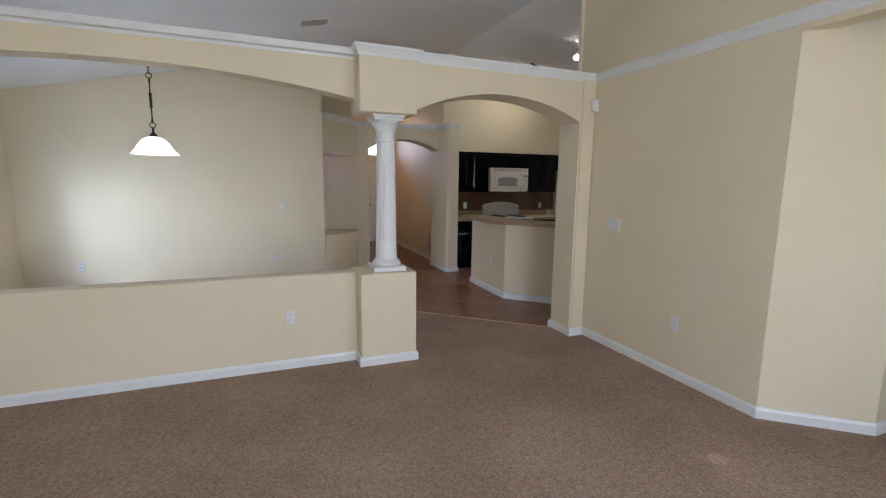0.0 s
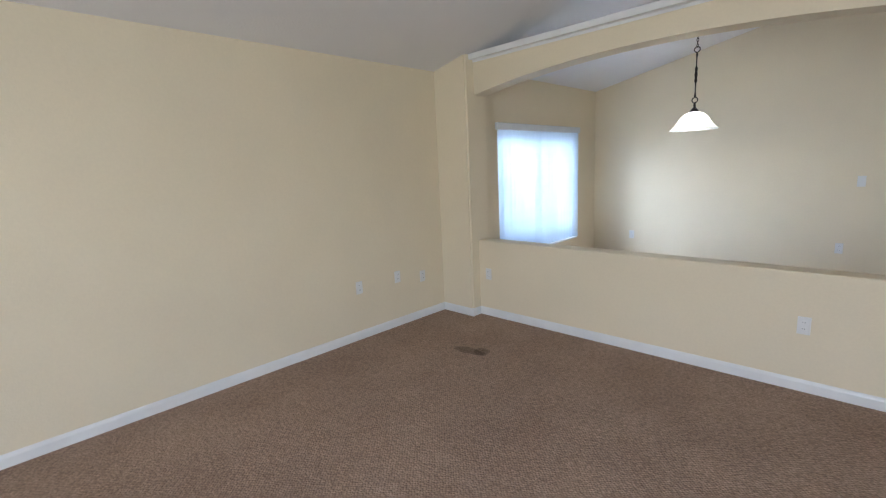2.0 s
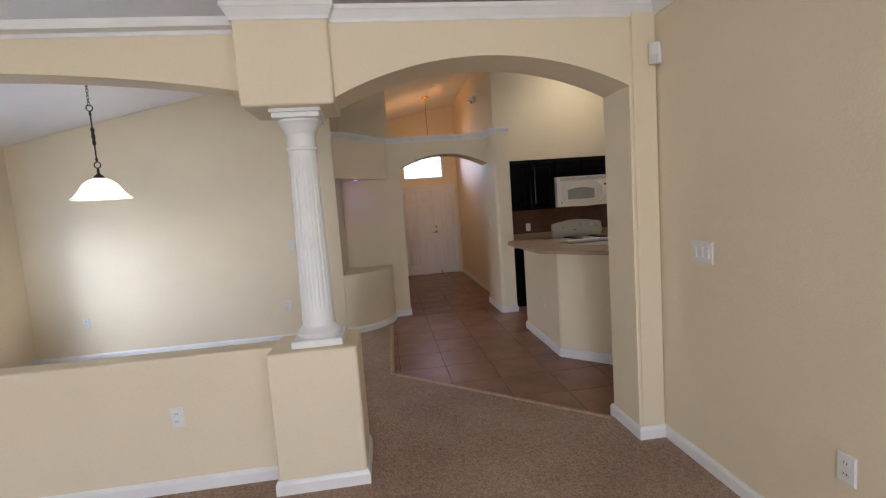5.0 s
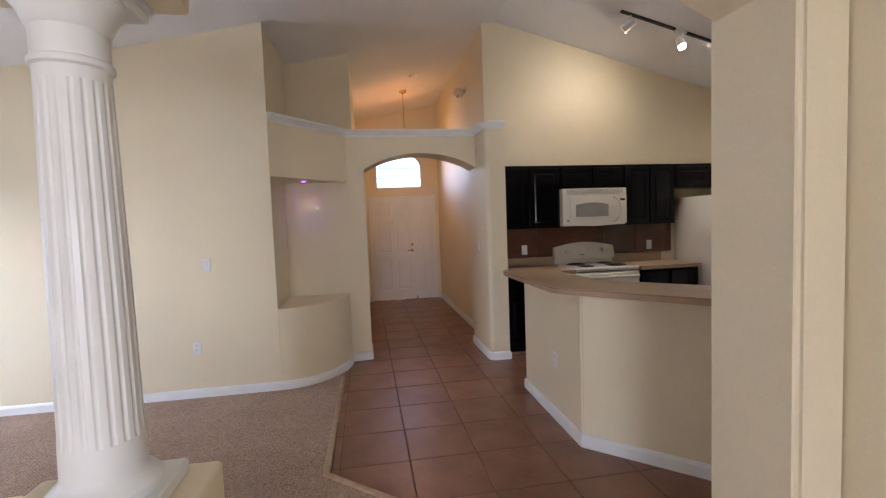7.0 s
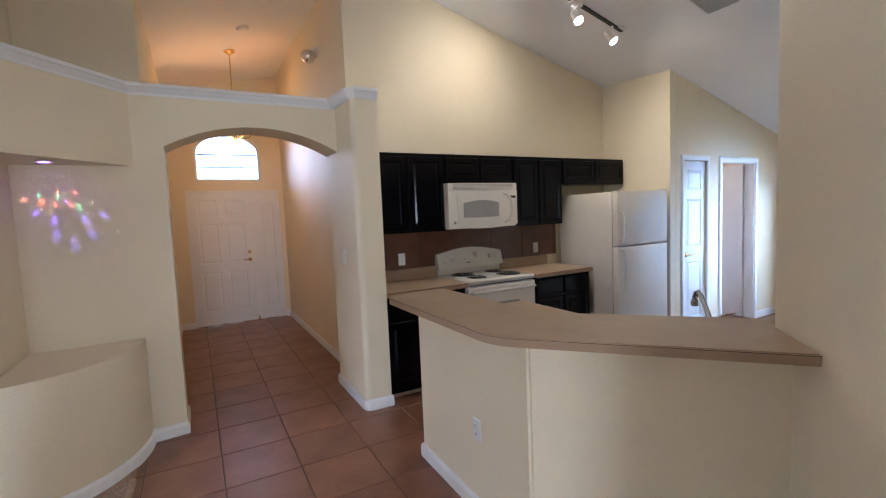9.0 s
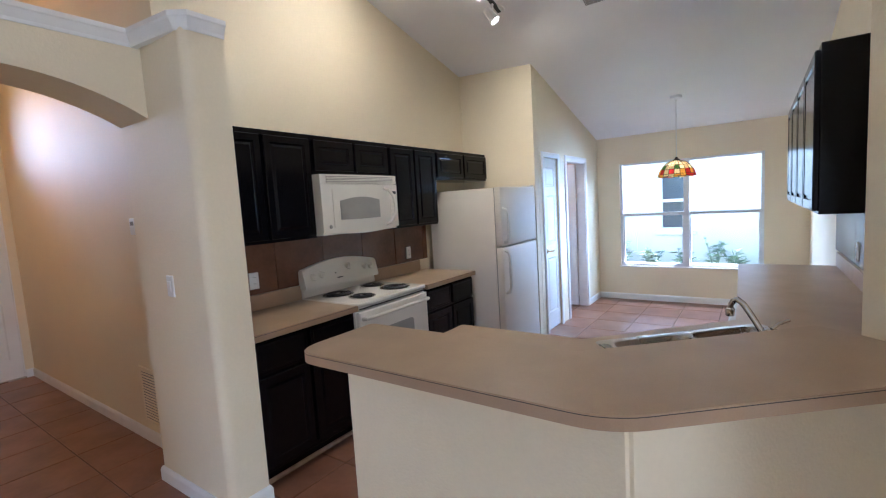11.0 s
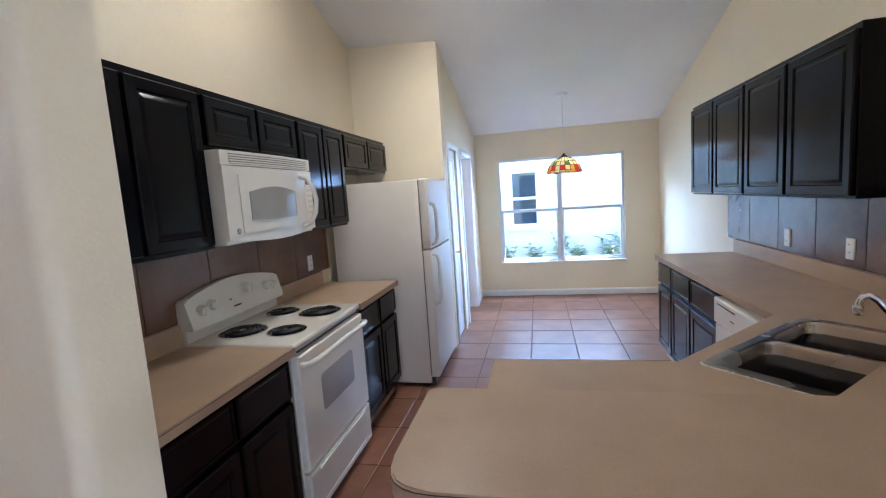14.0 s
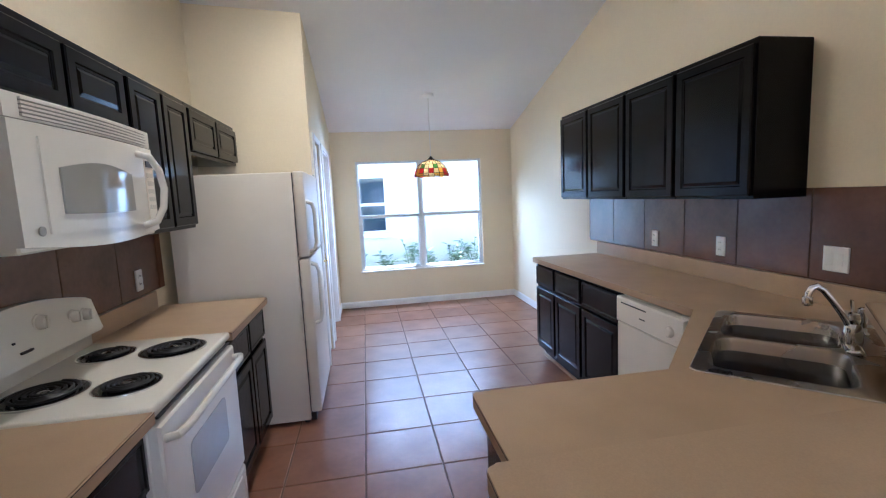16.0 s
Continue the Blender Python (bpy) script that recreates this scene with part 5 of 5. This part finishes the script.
p = thing("nook_pendant", "stained-glass dome pendant on a thin cord with fruit colours", "pendant lamp", pose(7.89, 5.853, 0))
pz = vault(7.89)
part("canopy", lathe(bmesh.new(), [(0.065, pz + 0.012), (0.065, pz - 0.016), (0.045, pz - 0.028), (0.012, pz - 0.034)], 24), TRIM, p, "white ceiling canopy", smooth=True)
part("cord", tube(bmesh.new(), [(0, 0, pz - 0.03), (0.003, 0.002, 2.3), (0, 0, 1.95)], 0.005, 8), SATINMETAL, p)
part("cap", lathe(bmesh.new(), [(0.008, 1.985), (0.022, 1.965), (0.04, 1.95), (0.05, 1.936)], 18), BRONZE, p, smooth=True)
prof = [(0.045, 1.940), (0.098, 1.922), (0.145, 1.886), (0.180, 1.838), (0.200, 1.782), (0.206, 1.756)]
rng = random.Random(9)
n = 20
for row, ((r0, z0), (r1, z1)) in enumerate(zip(prof, prof[1:])):
    for i in range(n):
        a0, a1 = 2 * math.pi * (i + 0.06) / n, 2 * math.pi * (i + 0.94) / n
        zl = z1 - (0.012 * (i % 2) if row == 4 else 0)
        bm = bmesh.new()
        o = [(r * math.cos(a), r * math.sin(a), zz) for a, r, zz in ((a0, r0 + 0.001, z0 - 0.001), (a1, r0 + 0.001, z0 - 0.001), (a1, r1 - 0.001, zl + 0.001), (a0, r1 - 0.001, zl + 0.001))]
        bm.faces.new([bm.verts.new(q) for q in o])
        bmesh.ops.solidify(bm, geom=bm.faces[:], thickness=0.003)
        if row < 2:
            mt = TIF_CREAM
        elif row == 2:
            mt = TIF_GREEN if rng.random() < 0.2 else TIF_CREAM
        else:
            mt = rng.choice((TIF_RED, TIF_AMBER, TIF_CREAM)) if row == 3 else (TIF_AMBER, TIF_RED, TIF_RED, TIF_AMBER, TIF_CREAM)[(i + rng.randint(0, 1)) // 2 % 5]
        part("glass_piece", bm, mt, p)
bm = bmesh.new()
for i in range(n):
    a = 2 * math.pi * i / n
    tube(bm, [(r * math.cos(a), r * math.sin(a), zz) for r, zz in prof], 0.0035, 5)
for r, zz in prof[1:]:
    tube(bm, [(r * math.cos(2 * math.pi * k / 32), r * math.sin(2 * math.pi * k / 32), zz) for k in range(32)], 0.003, 5, True)
part("leading", bm, BRONZE, p, "dark lead lines between the glass")

# track light on the kitchen slope
slope = math.degrees(math.atan(0.257))
tl = thing("track_light", "white ceiling track with three spot heads", "track lamp", pose(4.97, 6.95, vault(4.97), 0, slope, 0))
part("rail", boxed(-0.66, 0.66, -0.018, 0.018, -0.022, -0.001, 0.003), BLACKPLASTIC, tl, "dark slotted rail")
part("end_canopy", lathe(bmesh.new(), [(0.055, 0.0), (0.053, -0.012), (0.02, -0.018)], 20, (0.63, 0, 0)), SATINMETAL, tl, smooth=True)
part("feed_box", boxed(-0.03, 0.10, -0.03, 0.03, -0.034, 0.0, 0.006), SATINMETAL, tl)
LAMPGLOW = glow("lit_lamp_face", (1.0, 0.9, 0.75), 14)


def spot_head(parent, x, aim):
    h = part("spot_head", lathe(bmesh.new(), [(0.012, 0.075), (0.03, 0.07), (0.036, 0.05), (0.038, -0.03), (0.046, -0.055), (0.046, -0.062), (0.036, -0.055), (0.034, -0.03)], 24, caps=False), SATINMETAL, parent, "white cylindrical spot", smooth=True)
    h.matrix_basis = pose(x, 0, -0.13) @ Vector(aim).to_track_quat("-Z", "Y").to_matrix().to_4x4()
    part("lens", lathe(bmesh.new(), [(0.0355, -0.045), (0.02, -0.042), (0.004, -0.041)], 20), LAMPGLOW, h, "lit lamp face", smooth=True)
    part("arm", boxed(x - 0.008, x + 0.008, -0.008, 0.008, -0.10, -0.02), SATINMETAL, parent)


spot_head(tl, -0.545, (-0.5, 0.55, -0.65))
spot_head(tl, 0.07, (0.1, -0.55, -0.8))
spot_head(tl, 0.525, (0.35, -0.55, -0.75))
tl = thing("ceiling_spot", "single white spot on the kitchen ceiling", "spot lamp", pose(4.47, 5.87, vault(4.47), 0, slope, 0))
part("base", lathe(bmesh.new(), [(0.05, 0.0), (0.05, -0.016), (0.02, -0.022)], 20), SATINMETAL, tl, smooth=True)
spot_head(tl, 0.0, (-0.55, -0.7, -0.3))

# entrance hall chandelier and wall emergency light
p = thing("hall_chandelier", "brass-stemmed hall chandelier with a frosted bowl", "chandelier", pose(2.37, 10.1, 0))
pz = vault(2.37)
part("canopy", lathe(bmesh.new(), [(0.065, pz + 0.012), (0.062, pz - 0.02), (0.03, pz - 0.04), (0.01, pz - 0.045)], 24), BRASS, p, smooth=True)
part("stem", tube(bmesh.new(), [(0, 0, pz - 0.04), (0, 0, 2.62)], 0.007, 8), BRASS, p)
part("hub", lathe(bmesh.new(), [(0.008, 2.80), (0.025, 2.77), (0.02, 2.72), (0.035, 2.68), (0.015, 2.63), (0.02, 2.60), (0.004, 2.575)], 18), BRASS, p, smooth=True)
BOWL = glow("lit_frosted_bowl", (1.0, 0.62, 0.28), 1.0)
for i in range(5):
    a = 2 * math.pi * i / 5 + 0.3
    ca, sa = math.cos(a), math.sin(a)
    arm = part("arm", tube(bmesh.new(), [(0.02 * ca, 0.02 * sa, 2.66), (0.09 * ca, 0.09 * sa, 2.61), (0.17 * ca, 0.17 * sa, 2.63), (0.21 * ca, 0.21 * sa, 2.69)], 0.006, 8), BRASS, p, smooth=True)
    part("glass_cup", lathe(bmesh.new(), [(0.012, 2.69), (0.04, 2.71), (0.055, 2.75), (0.065, 2.80), (0.062, 2.80), (0.05, 2.75), (0.035, 2.715)], 20, (0.21 * ca, 0.21 * sa, 0), caps=False), BOWL, arm, "lit frosted glass cup", smooth=True)
p = thing("smoke_detector", "white round smoke detector on the hall ceiling", "smoke detector", pose(2.46, 9.37, vault(2.46), 0, -12, 0))
part("housing", lathe(bmesh.new(), [(0.065, 0.005), (0.065, -0.012), (0.055, -0.03), (0.02, -0.035)], 24), PLATE, p, smooth=True)
p = thing("emergency_light", "small globe light on a white base on the hall wall", "wall lamp", pose(3.13, 8.9, 3.33))
part("housing", lathe(bmesh.new(), [(0.06, 0.0), (0.058, -0.02), (0.03, -0.035), (0.022, -0.06)], 20, (0, 0, 0.03), "x"), PLATE, p, smooth=True)
part("lens", lathe(bmesh.new(), [(0.02, 0.062), (0.05, 0.05), (0.075, 0.02), (0.08, -0.01), (0.068, -0.045), (0.04, -0.068), (0.01, -0.075)], 24, (-0.09, -0.01, -0.02)), CHROME, p, "round glassy globe", smooth=True)
p = thing("niche_spot", "small violet recessed lamp in the niche ceiling", "spot lamp", pose(1.065, 7.475, 1.985))
part("trim_ring", lathe(bmesh.new(), [(0.045, -0.001), (0.045, -0.006), (0.032, -0.008), (0.032, -0.002)], 24), PLATE, p, smooth=True)
part("lens", lathe(bmesh.new(), [(0.031, -0.003), (0.02, -0.007), (0.006, -0.009)], 20), glow("violet_led", (0.45, 0.12, 1.0), 2), p, "lit violet lens", smooth=True)

# ---- vents, sockets, switches ----
def vent(name, label, m, w, h, n, mat=TRIM):
    v = thing(name, label, "vent", m)
    bm = bmesh.new()
    rect_loft(bm, -w / 2, w / 2, -h / 2, h / 2, [(0, 0.0), (0.003, -0.008), (0.022, -0.008), (0.024, 0.0)], cap_first=False, cap_last=False)
    part("frame", bm, mat, v)
    part("backing", boxed(-w / 2 + 0.02, w / 2 - 0.02, 0.0, 0.003, -h / 2 + 0.02, h / 2 - 0.02), APPLGREY, v)
    for i in range(n):
        z = -h / 2 + 0.03 + (h - 0.06) * i / (n - 1)
        s_ = part("slat", boxed(-w / 2 + 0.022, w / 2 - 0.022, -0.006, 0.004, -0.004, 0.004), mat, v)
        s_.matrix_basis = pose(0, -0.002, z, 35)


vent("ceiling_vent", "white slatted air vent on the sloped ceiling", pose(0.6, 5.44, vault(0.6) - 0.004, 0, -12.1, 0) @ pose(0, 0, 0, -90, 0, 0), 0.33, 0.22, 7)
vent("ceiling_vent", "white slatted air vent on the kitchen ceiling", pose(5.7, 6.14, vault(5.7) - 0.004, 0, slope, 0) @ pose(0, 0, 0, -90, 0, 0), 0.40, 0.30, 9)
vent("return_grille", "cream-painted return-air grille low on the hall wall", pose(3.126, 8.57, 0.35, 0, 0, -90), 0.30, 0.42, 18, PAINT)


def outlet(label, m, gangs=1, switch=False):
    o = thing("light_switch" if switch else "outlet", label, "switch" if switch else "outlet", m)
    w = 0.035 + 0.023 * (gangs - 1)
    part("plate", rect_loft(bmesh.new(), -w, w, -0.058, 0.058, [(0, 0.002), (0, -0.003), (0.004, -0.006), (0.008, -0.006)]), PLATE, o)
    for g in range(gangs):
        gx = (g - (gangs - 1) / 2) * 0.046
        if switch:
            part("rocker", rect_loft(bmesh.new(), gx - 0.014, gx + 0.014, -0.028, 0.028, [(0, 0.0), (0, -0.008), (0.003, -0.010)]), PLATE, o)
        else:
            for z in (-0.022, 0.022):
                f_ = part("socket", lathe(bmesh.new(), [(0.016, 0.0), (0.016, -0.0075), (0.014, -0.008), (0.003, -0.008)], 16, (gx, 0, z), "y"), PLATE, o)
                part("slot", boxed(gx - 0.007, gx - 0.005, -0.0095, -0.006, z - 0.002, z + 0.007), SLOT, f_)
                part("slot", boxed(gx + 0.005, gx + 0.007, -0.0095, -0.006, z - 0.002, z + 0.006), SLOT, f_)
    return o


WALL_OUT = "white double socket on the cream wall"
outlet(WALL_OUT + " of the half wall", pose(0.152, 3.868, 0.452))
outlet("white socket on the half wall end", pose(-2.42, 3.868, 0.452))
outlet(WALL_OUT, pose(-2.18, 6.948, 0.465))
outlet(WALL_OUT, pose(0.133, 6.948, 0.462))
outlet("white light switch on the dining wall", pose(0.257, 6.948, 1.207), switch=True)
outlet("white socket on the living room wall", pose(-2.958, 2.63, 0.50, 0, 0, 90))
outlet("white socket on the living room wall", pose(-2.958, 3.09, 0.51, 0, 0, 90))
outlet("white socket on the living room wall", pose(-2.958, 3.43, 0.45, 0, 0, 90))
outlet("white triple light switch on the living room wall", pose(3.058, 3.38, 1.205, 0, 0, -90), 3, True)
outlet("white socket low on the living room wall", pose(3.058, 2.62, 0.455, 0, 0, -90))
outlet("white socket on the knee wall under the bar", pose(3.026, 5.76, 0.455, 0, 0, -90))
outlet("white switch on the wing wall", pose(2.95, 7.67, 1.23, 0, 0, -90), 1, True)
outlet("white socket on the brown tile splashback", pose(3.59, 7.915, 1.135))
outlet("white socket on the brown tile splashback", pose(5.28, 7.915, 1.13))
outlet("white socket on the brown tile splashback", pose(5.58, 4.545, 1.135, 0, 0, 180))
outlet("white socket on the brown tile splashback", pose(4.95, 4.545, 1.14, 0, 0, 180))
outlet("white double switch on the brown tile splashback", pose(4.27, 4.545, 1.15, 0, 0, 180), 2, True)
p = thing("motion_sensor", "white alarm sensor high in the corner", "sensor", pose(3.05, 3.72, 2.33, 0, 0, -50))
part("housing", boxed(-0.032, 0.032, -0.045, 0.0, -0.06, 0.06, 0.010, 3), PLATE, p, smooth=True)
part("lens", boxed(-0.02, 0.02, -0.049, -0.04, -0.045, -0.01, 0.004), SATINMETAL, p)
p = thing("thermostat", "small white thermostat on the hall wall", "thermostat", pose(3.128, 8.47, 1.56, 0, 0, -90))
part("housing", boxed(-0.045, 0.045, -0.028, 0.0, -0.055, 0.055, 0.006, 2), PLATE, p, smooth=True)
part("display", boxed(-0.025, 0.025, -0.0295, -0.027, 0.008, 0.034), APPLGREY, p)

# ---- outside ----
bm = bmesh.new()
for q in ((-60, -60, 80, 80),):
    bm.faces.new([bm.verts.new((x, y, -0.16)) for x, y in ((q[0], q[1]), (q[2], q[1]), (q[2], q[3]), (q[0], q[3]))])
structure("ground", bm, GRASS, "grass ground round the house")
bm = boxed(-8.9, -3.3, 2.5, 19.0, -0.16, -0.10, 0.01)
structure("patio", bm, CONCRETE, "pale concrete paving beside the dining window")
h = thing("neighbour_house", "white stucco house across the side yard", "house")
bm = bmesh.new()
for q in (T(-4.0, 6.18, -0.16, 2.75), T(6.78, 16.0, -0.16, 2.75), T(6.18, 6.78, -0.16, 0.77), T(6.18, 6.78, 2.0, 2.75)):
    slab(bm, q, 12.5, 12.7, "x")
box(bm, 12.7, 20, -4, -3.8, -0.16, 2.75)
box(bm, 12.7, 20, 15.8, 16, -0.16, 2.75)
part("wall", bm, STUCCO, h)
bm = slab(bmesh.new(), [(12.38, 2.72), (16.2, 4.0), (20.5, 2.70), (20.5, 2.82), (16.2, 4.13), (12.38, 2.84)], -4.5, 16.5, "y")
part("roof", bm, ROOFMAT, h)
wn_ = part("window", boxed(12.60, 12.66, 6.18, 6.78, 0.77, 2.0), DARKGLASS, h, "dark window pane")
bm = boxed(12.52, 12.60, 6.18, 6.22, 0.77, 2.0)
box(bm, 12.52, 12.60, 6.74, 6.78, 0.77, 2.0)
box(bm, 12.52, 12.60, 6.22, 6.74, 0.77, 0.81)
box(bm, 12.52, 12.60, 6.22, 6.74, 1.96, 2.0)
box(bm, 12.52, 12.60, 6.22, 6.74, 1.36, 1.42)
part("frame", bm, VINYL, wn_)
part("sill", boxed(12.42, 12.52, 6.08, 6.88, 0.66, 0.75, 0.01), STUCCO, wn_)
h = thing("neighbour_house", "pale stucco house beyond the dining window", "house")
bm = bmesh.new()
for q in (T(-8.0, 9.2, -0.16, 2.9), T(10.6, 22.0, -0.16, 2.9), T(9.2, 10.6, -0.16, 0.8), T(9.2, 10.6, 2.1, 2.9)):
    slab(bm, q, -9.2, -9.0, "x")
part("wall", bm, STUCCO, h)
part("roof", slab(bmesh.new(), [(-8.5, 2.85), (-12.5, 4.0), (-16.5, 2.85), (-16.5, 2.97), (-12.5, 4.13), (-8.5, 2.97)], -8.5, 22.5, "y"), ROOFMAT, h)
wn_ = part("window", boxed(-9.16, -9.10, 9.2, 10.6, 0.8, 2.1), DARKGLASS, h, "dark window pane")
bm = boxed(-9.10, -9.02, 9.2, 9.26, 0.8, 2.1)
box(bm, -9.10, -9.02, 10.54, 10.6, 0.8, 2.1)
box(bm, -9.10, -9.02, 9.26, 10.54, 1.42, 1.48)
part("frame", bm, VINYL, wn_)
rng = random.Random(11)


def shrub(x, y, height, n):
    s_ = thing("shrub", "low green leafy shrub at the foot of the white wall", "shrub", pose(x, y, -0.16), "shrubs along the wall")
    bm = bmesh.new()
    lv = bmesh.new()
    for i in range(n):
        a, lean = rng.uniform(0, 6.28), rng.uniform(0.1, 0.55)
        hh = height * rng.uniform(0.6, 1.0)
        tip = Vector((math.cos(a) * lean * hh, math.sin(a) * lean * hh, hh))
        tube(bm, [(0, 0, 0), tip * 0.5 + Vector((0, 0, 0.05)), tip], 0.006, 5)
        for j in range(7):
            base = tip * rng.uniform(0.45, 1.0)
            b_ = rng.uniform(0, 6.28)
            up = rng.uniform(0.1, 1.0)
            d_ = Vector((math.cos(b_), math.sin(b_), up)).normalized() * rng.uniform(0.12, 0.24)
            sd_ = d_.cross(Vector((0, 0, 1))).normalized() * d_.length * 0.2
            droop = Vector((0, 0, -0.25 * d_.length))
            q = [base, base + d_ * 0.45 + sd_, base + d_ + droop, base + d_ * 0.45 - sd_]
            lv.faces.new([lv.verts.new(v) for v in q])
    part("stems", bm, LEAF, s_)
    part("leaves", lv, LEAF, s_)


for y, hh in ((3.6, 0.55), (4.35, 0.75), (4.75, 0.6), (5.35, 0.62), (5.75, 0.8), (6.25, 0.55), (6.9, 0.6), (7.45, 0.75), (8.1, 0.6)):
    shrub(12.15 + rng.uniform(-0.1, 0.1), y, hh, 9)

# ---- tiles ----
PITCH, JOINT = 0.438, 0.006


def clip(poly, p, nrm):
    out = []
    for i in range(len(poly)):
        a, b = poly[i], poly[(i + 1) % len(poly)]
        da, db = ((a[0] - p[0]) * nrm[0] + (a[1] - p[1]) * nrm[1]), ((b[0] - p[0]) * nrm[0] + (b[1] - p[1]) * nrm[1])
        if da >= 0:
            out.append(a)
        if da * db < 0:
            t = da / (da - db)
            out.append((a[0] + (b[0] - a[0]) * t, a[1] + (b[1] - a[1]) * t))
    return out


def tile_mesh(poly, thick=0.012, chamfer=0.004):
    c = Vector((sum(p[0] for p in poly) / len(poly), sum(p[1] for p in poly) / len(poly)))
    bm = bmesh.new()
    rings = []
    for sh, z in ((0, -thick), (0, -chamfer), (chamfer, 0)):
        ring = []
        for p in poly:
            d_ = c - Vector(p)
            q = Vector(p) + d_.normalized() * sh * 1.4
            ring.append(bm.verts.new((q.x, q.y, z)))
        rings.append(ring)
    k = len(poly)
    for a, b in zip(rings, rings[1:]):
        for i in range(k):
            bm.faces.new((a[i], a[(i + 1) % k], b[(i + 1) % k], b[i]))
    bm.faces.new(rings[-1])
    bmesh.ops.recalc_face_normals(bm, faces=bm.faces)
    me = bpy.data.meshes.new("tile")
    bm.to_mesh(me)
    bm.free()
    me.materials.append(TILE)
    return me


half = (PITCH - JOINT) / 2
FULL = tile_mesh([(-half, -half), (half, -half), (half, half), (-half, half)])
rng = random.Random(3)
DIAG_P, DIAG_N = (1.388, 5.392), (0.667, 0.745)
ROOMS = ((1.3, 3.2, 6.9, 11.6), (1.3, 3.3, 4.0, 8.1), (3.0, 8.95, 4.4, 7.95), (7.3, 8.95, 7.0, 9.4))
for i in range(-2, 18):
    for j in range(-7, 13):
        x, y = 1.885 + PITCH * (i + 0.5), 6.745 + PITCH * (j + 0.5)
        if not any(a - 0.2 < x < b + 0.2 and c_ - 0.2 < y < d_ + 0.2 for a, b, c_, d_ in ROOMS):
            continue
        if (3.3 < x < 4.0 and 4.6 < y < 6.1 and x + y > 9.0 and x + y < 9.4) or (3.2 < x < 6.3 and y > 7.75) or (4.4 < x < 6.3 and y < 4.85):
            continue
        poly = [(x - half, y - half), (x + half, y - half), (x + half, y + half), (x - half, y + half)]
        q = clip(clip(poly, (1.398, 0), (1, 0)), DIAG_P, DIAG_N)
        if len(q) < 3:
            continue
        if q == poly:
            ob = new("tile", FULL)
            ob.location = (x, y, rng.uniform(-0.0008, 0.0008))
            ob.rotation_euler = (rng.uniform(-0.001, 0.001), rng.uniform(-0.001, 0.001), rng.choice((0, 1, 2, 3)) * math.pi / 2)
        else:
            cx, cy = sum(p[0] for p in q) / len(q), sum(p[1] for p in q) / len(q)
            ob = new("tile", tile_mesh([(a - cx, b - cy) for a, b in q]))
            ob.location = (cx, cy, 0)
        ob.parent = FLOOR


def splash_tiles(name, label, x0, x1, y, z0, z1, first, face):
    bed = structure(name, boxed(x0, x1, min(y, y + face * 0.004), max(y, y + face * 0.004), z0, z1), SPLASHGROUT, label)
    x = first
    while x < x1:
        a, b = max(x0, x + 0.002), min(x1, x + PITCH - 0.002)
        if b - a > 0.02:
            bm = bmesh.new()
            box(bm, a, b, y + face * 0.003, y + face * 0.011, z0 + 0.002, z1 - 0.002, 0.0025)
            ob = finish("tile", bm, SPLASH, bed)
        x += PITCH
    return bed


splash_tiles("splashback_south", "brown tiled splashback over the sink counter", 3.885, 6.575, 4.531, 1.036, 1.478, 3.523, 1)
splash_tiles("splashback_north", "brown tiled splashback behind the range", 3.169, 5.60, 7.929, 1.036, 1.412, 2.90, -1)
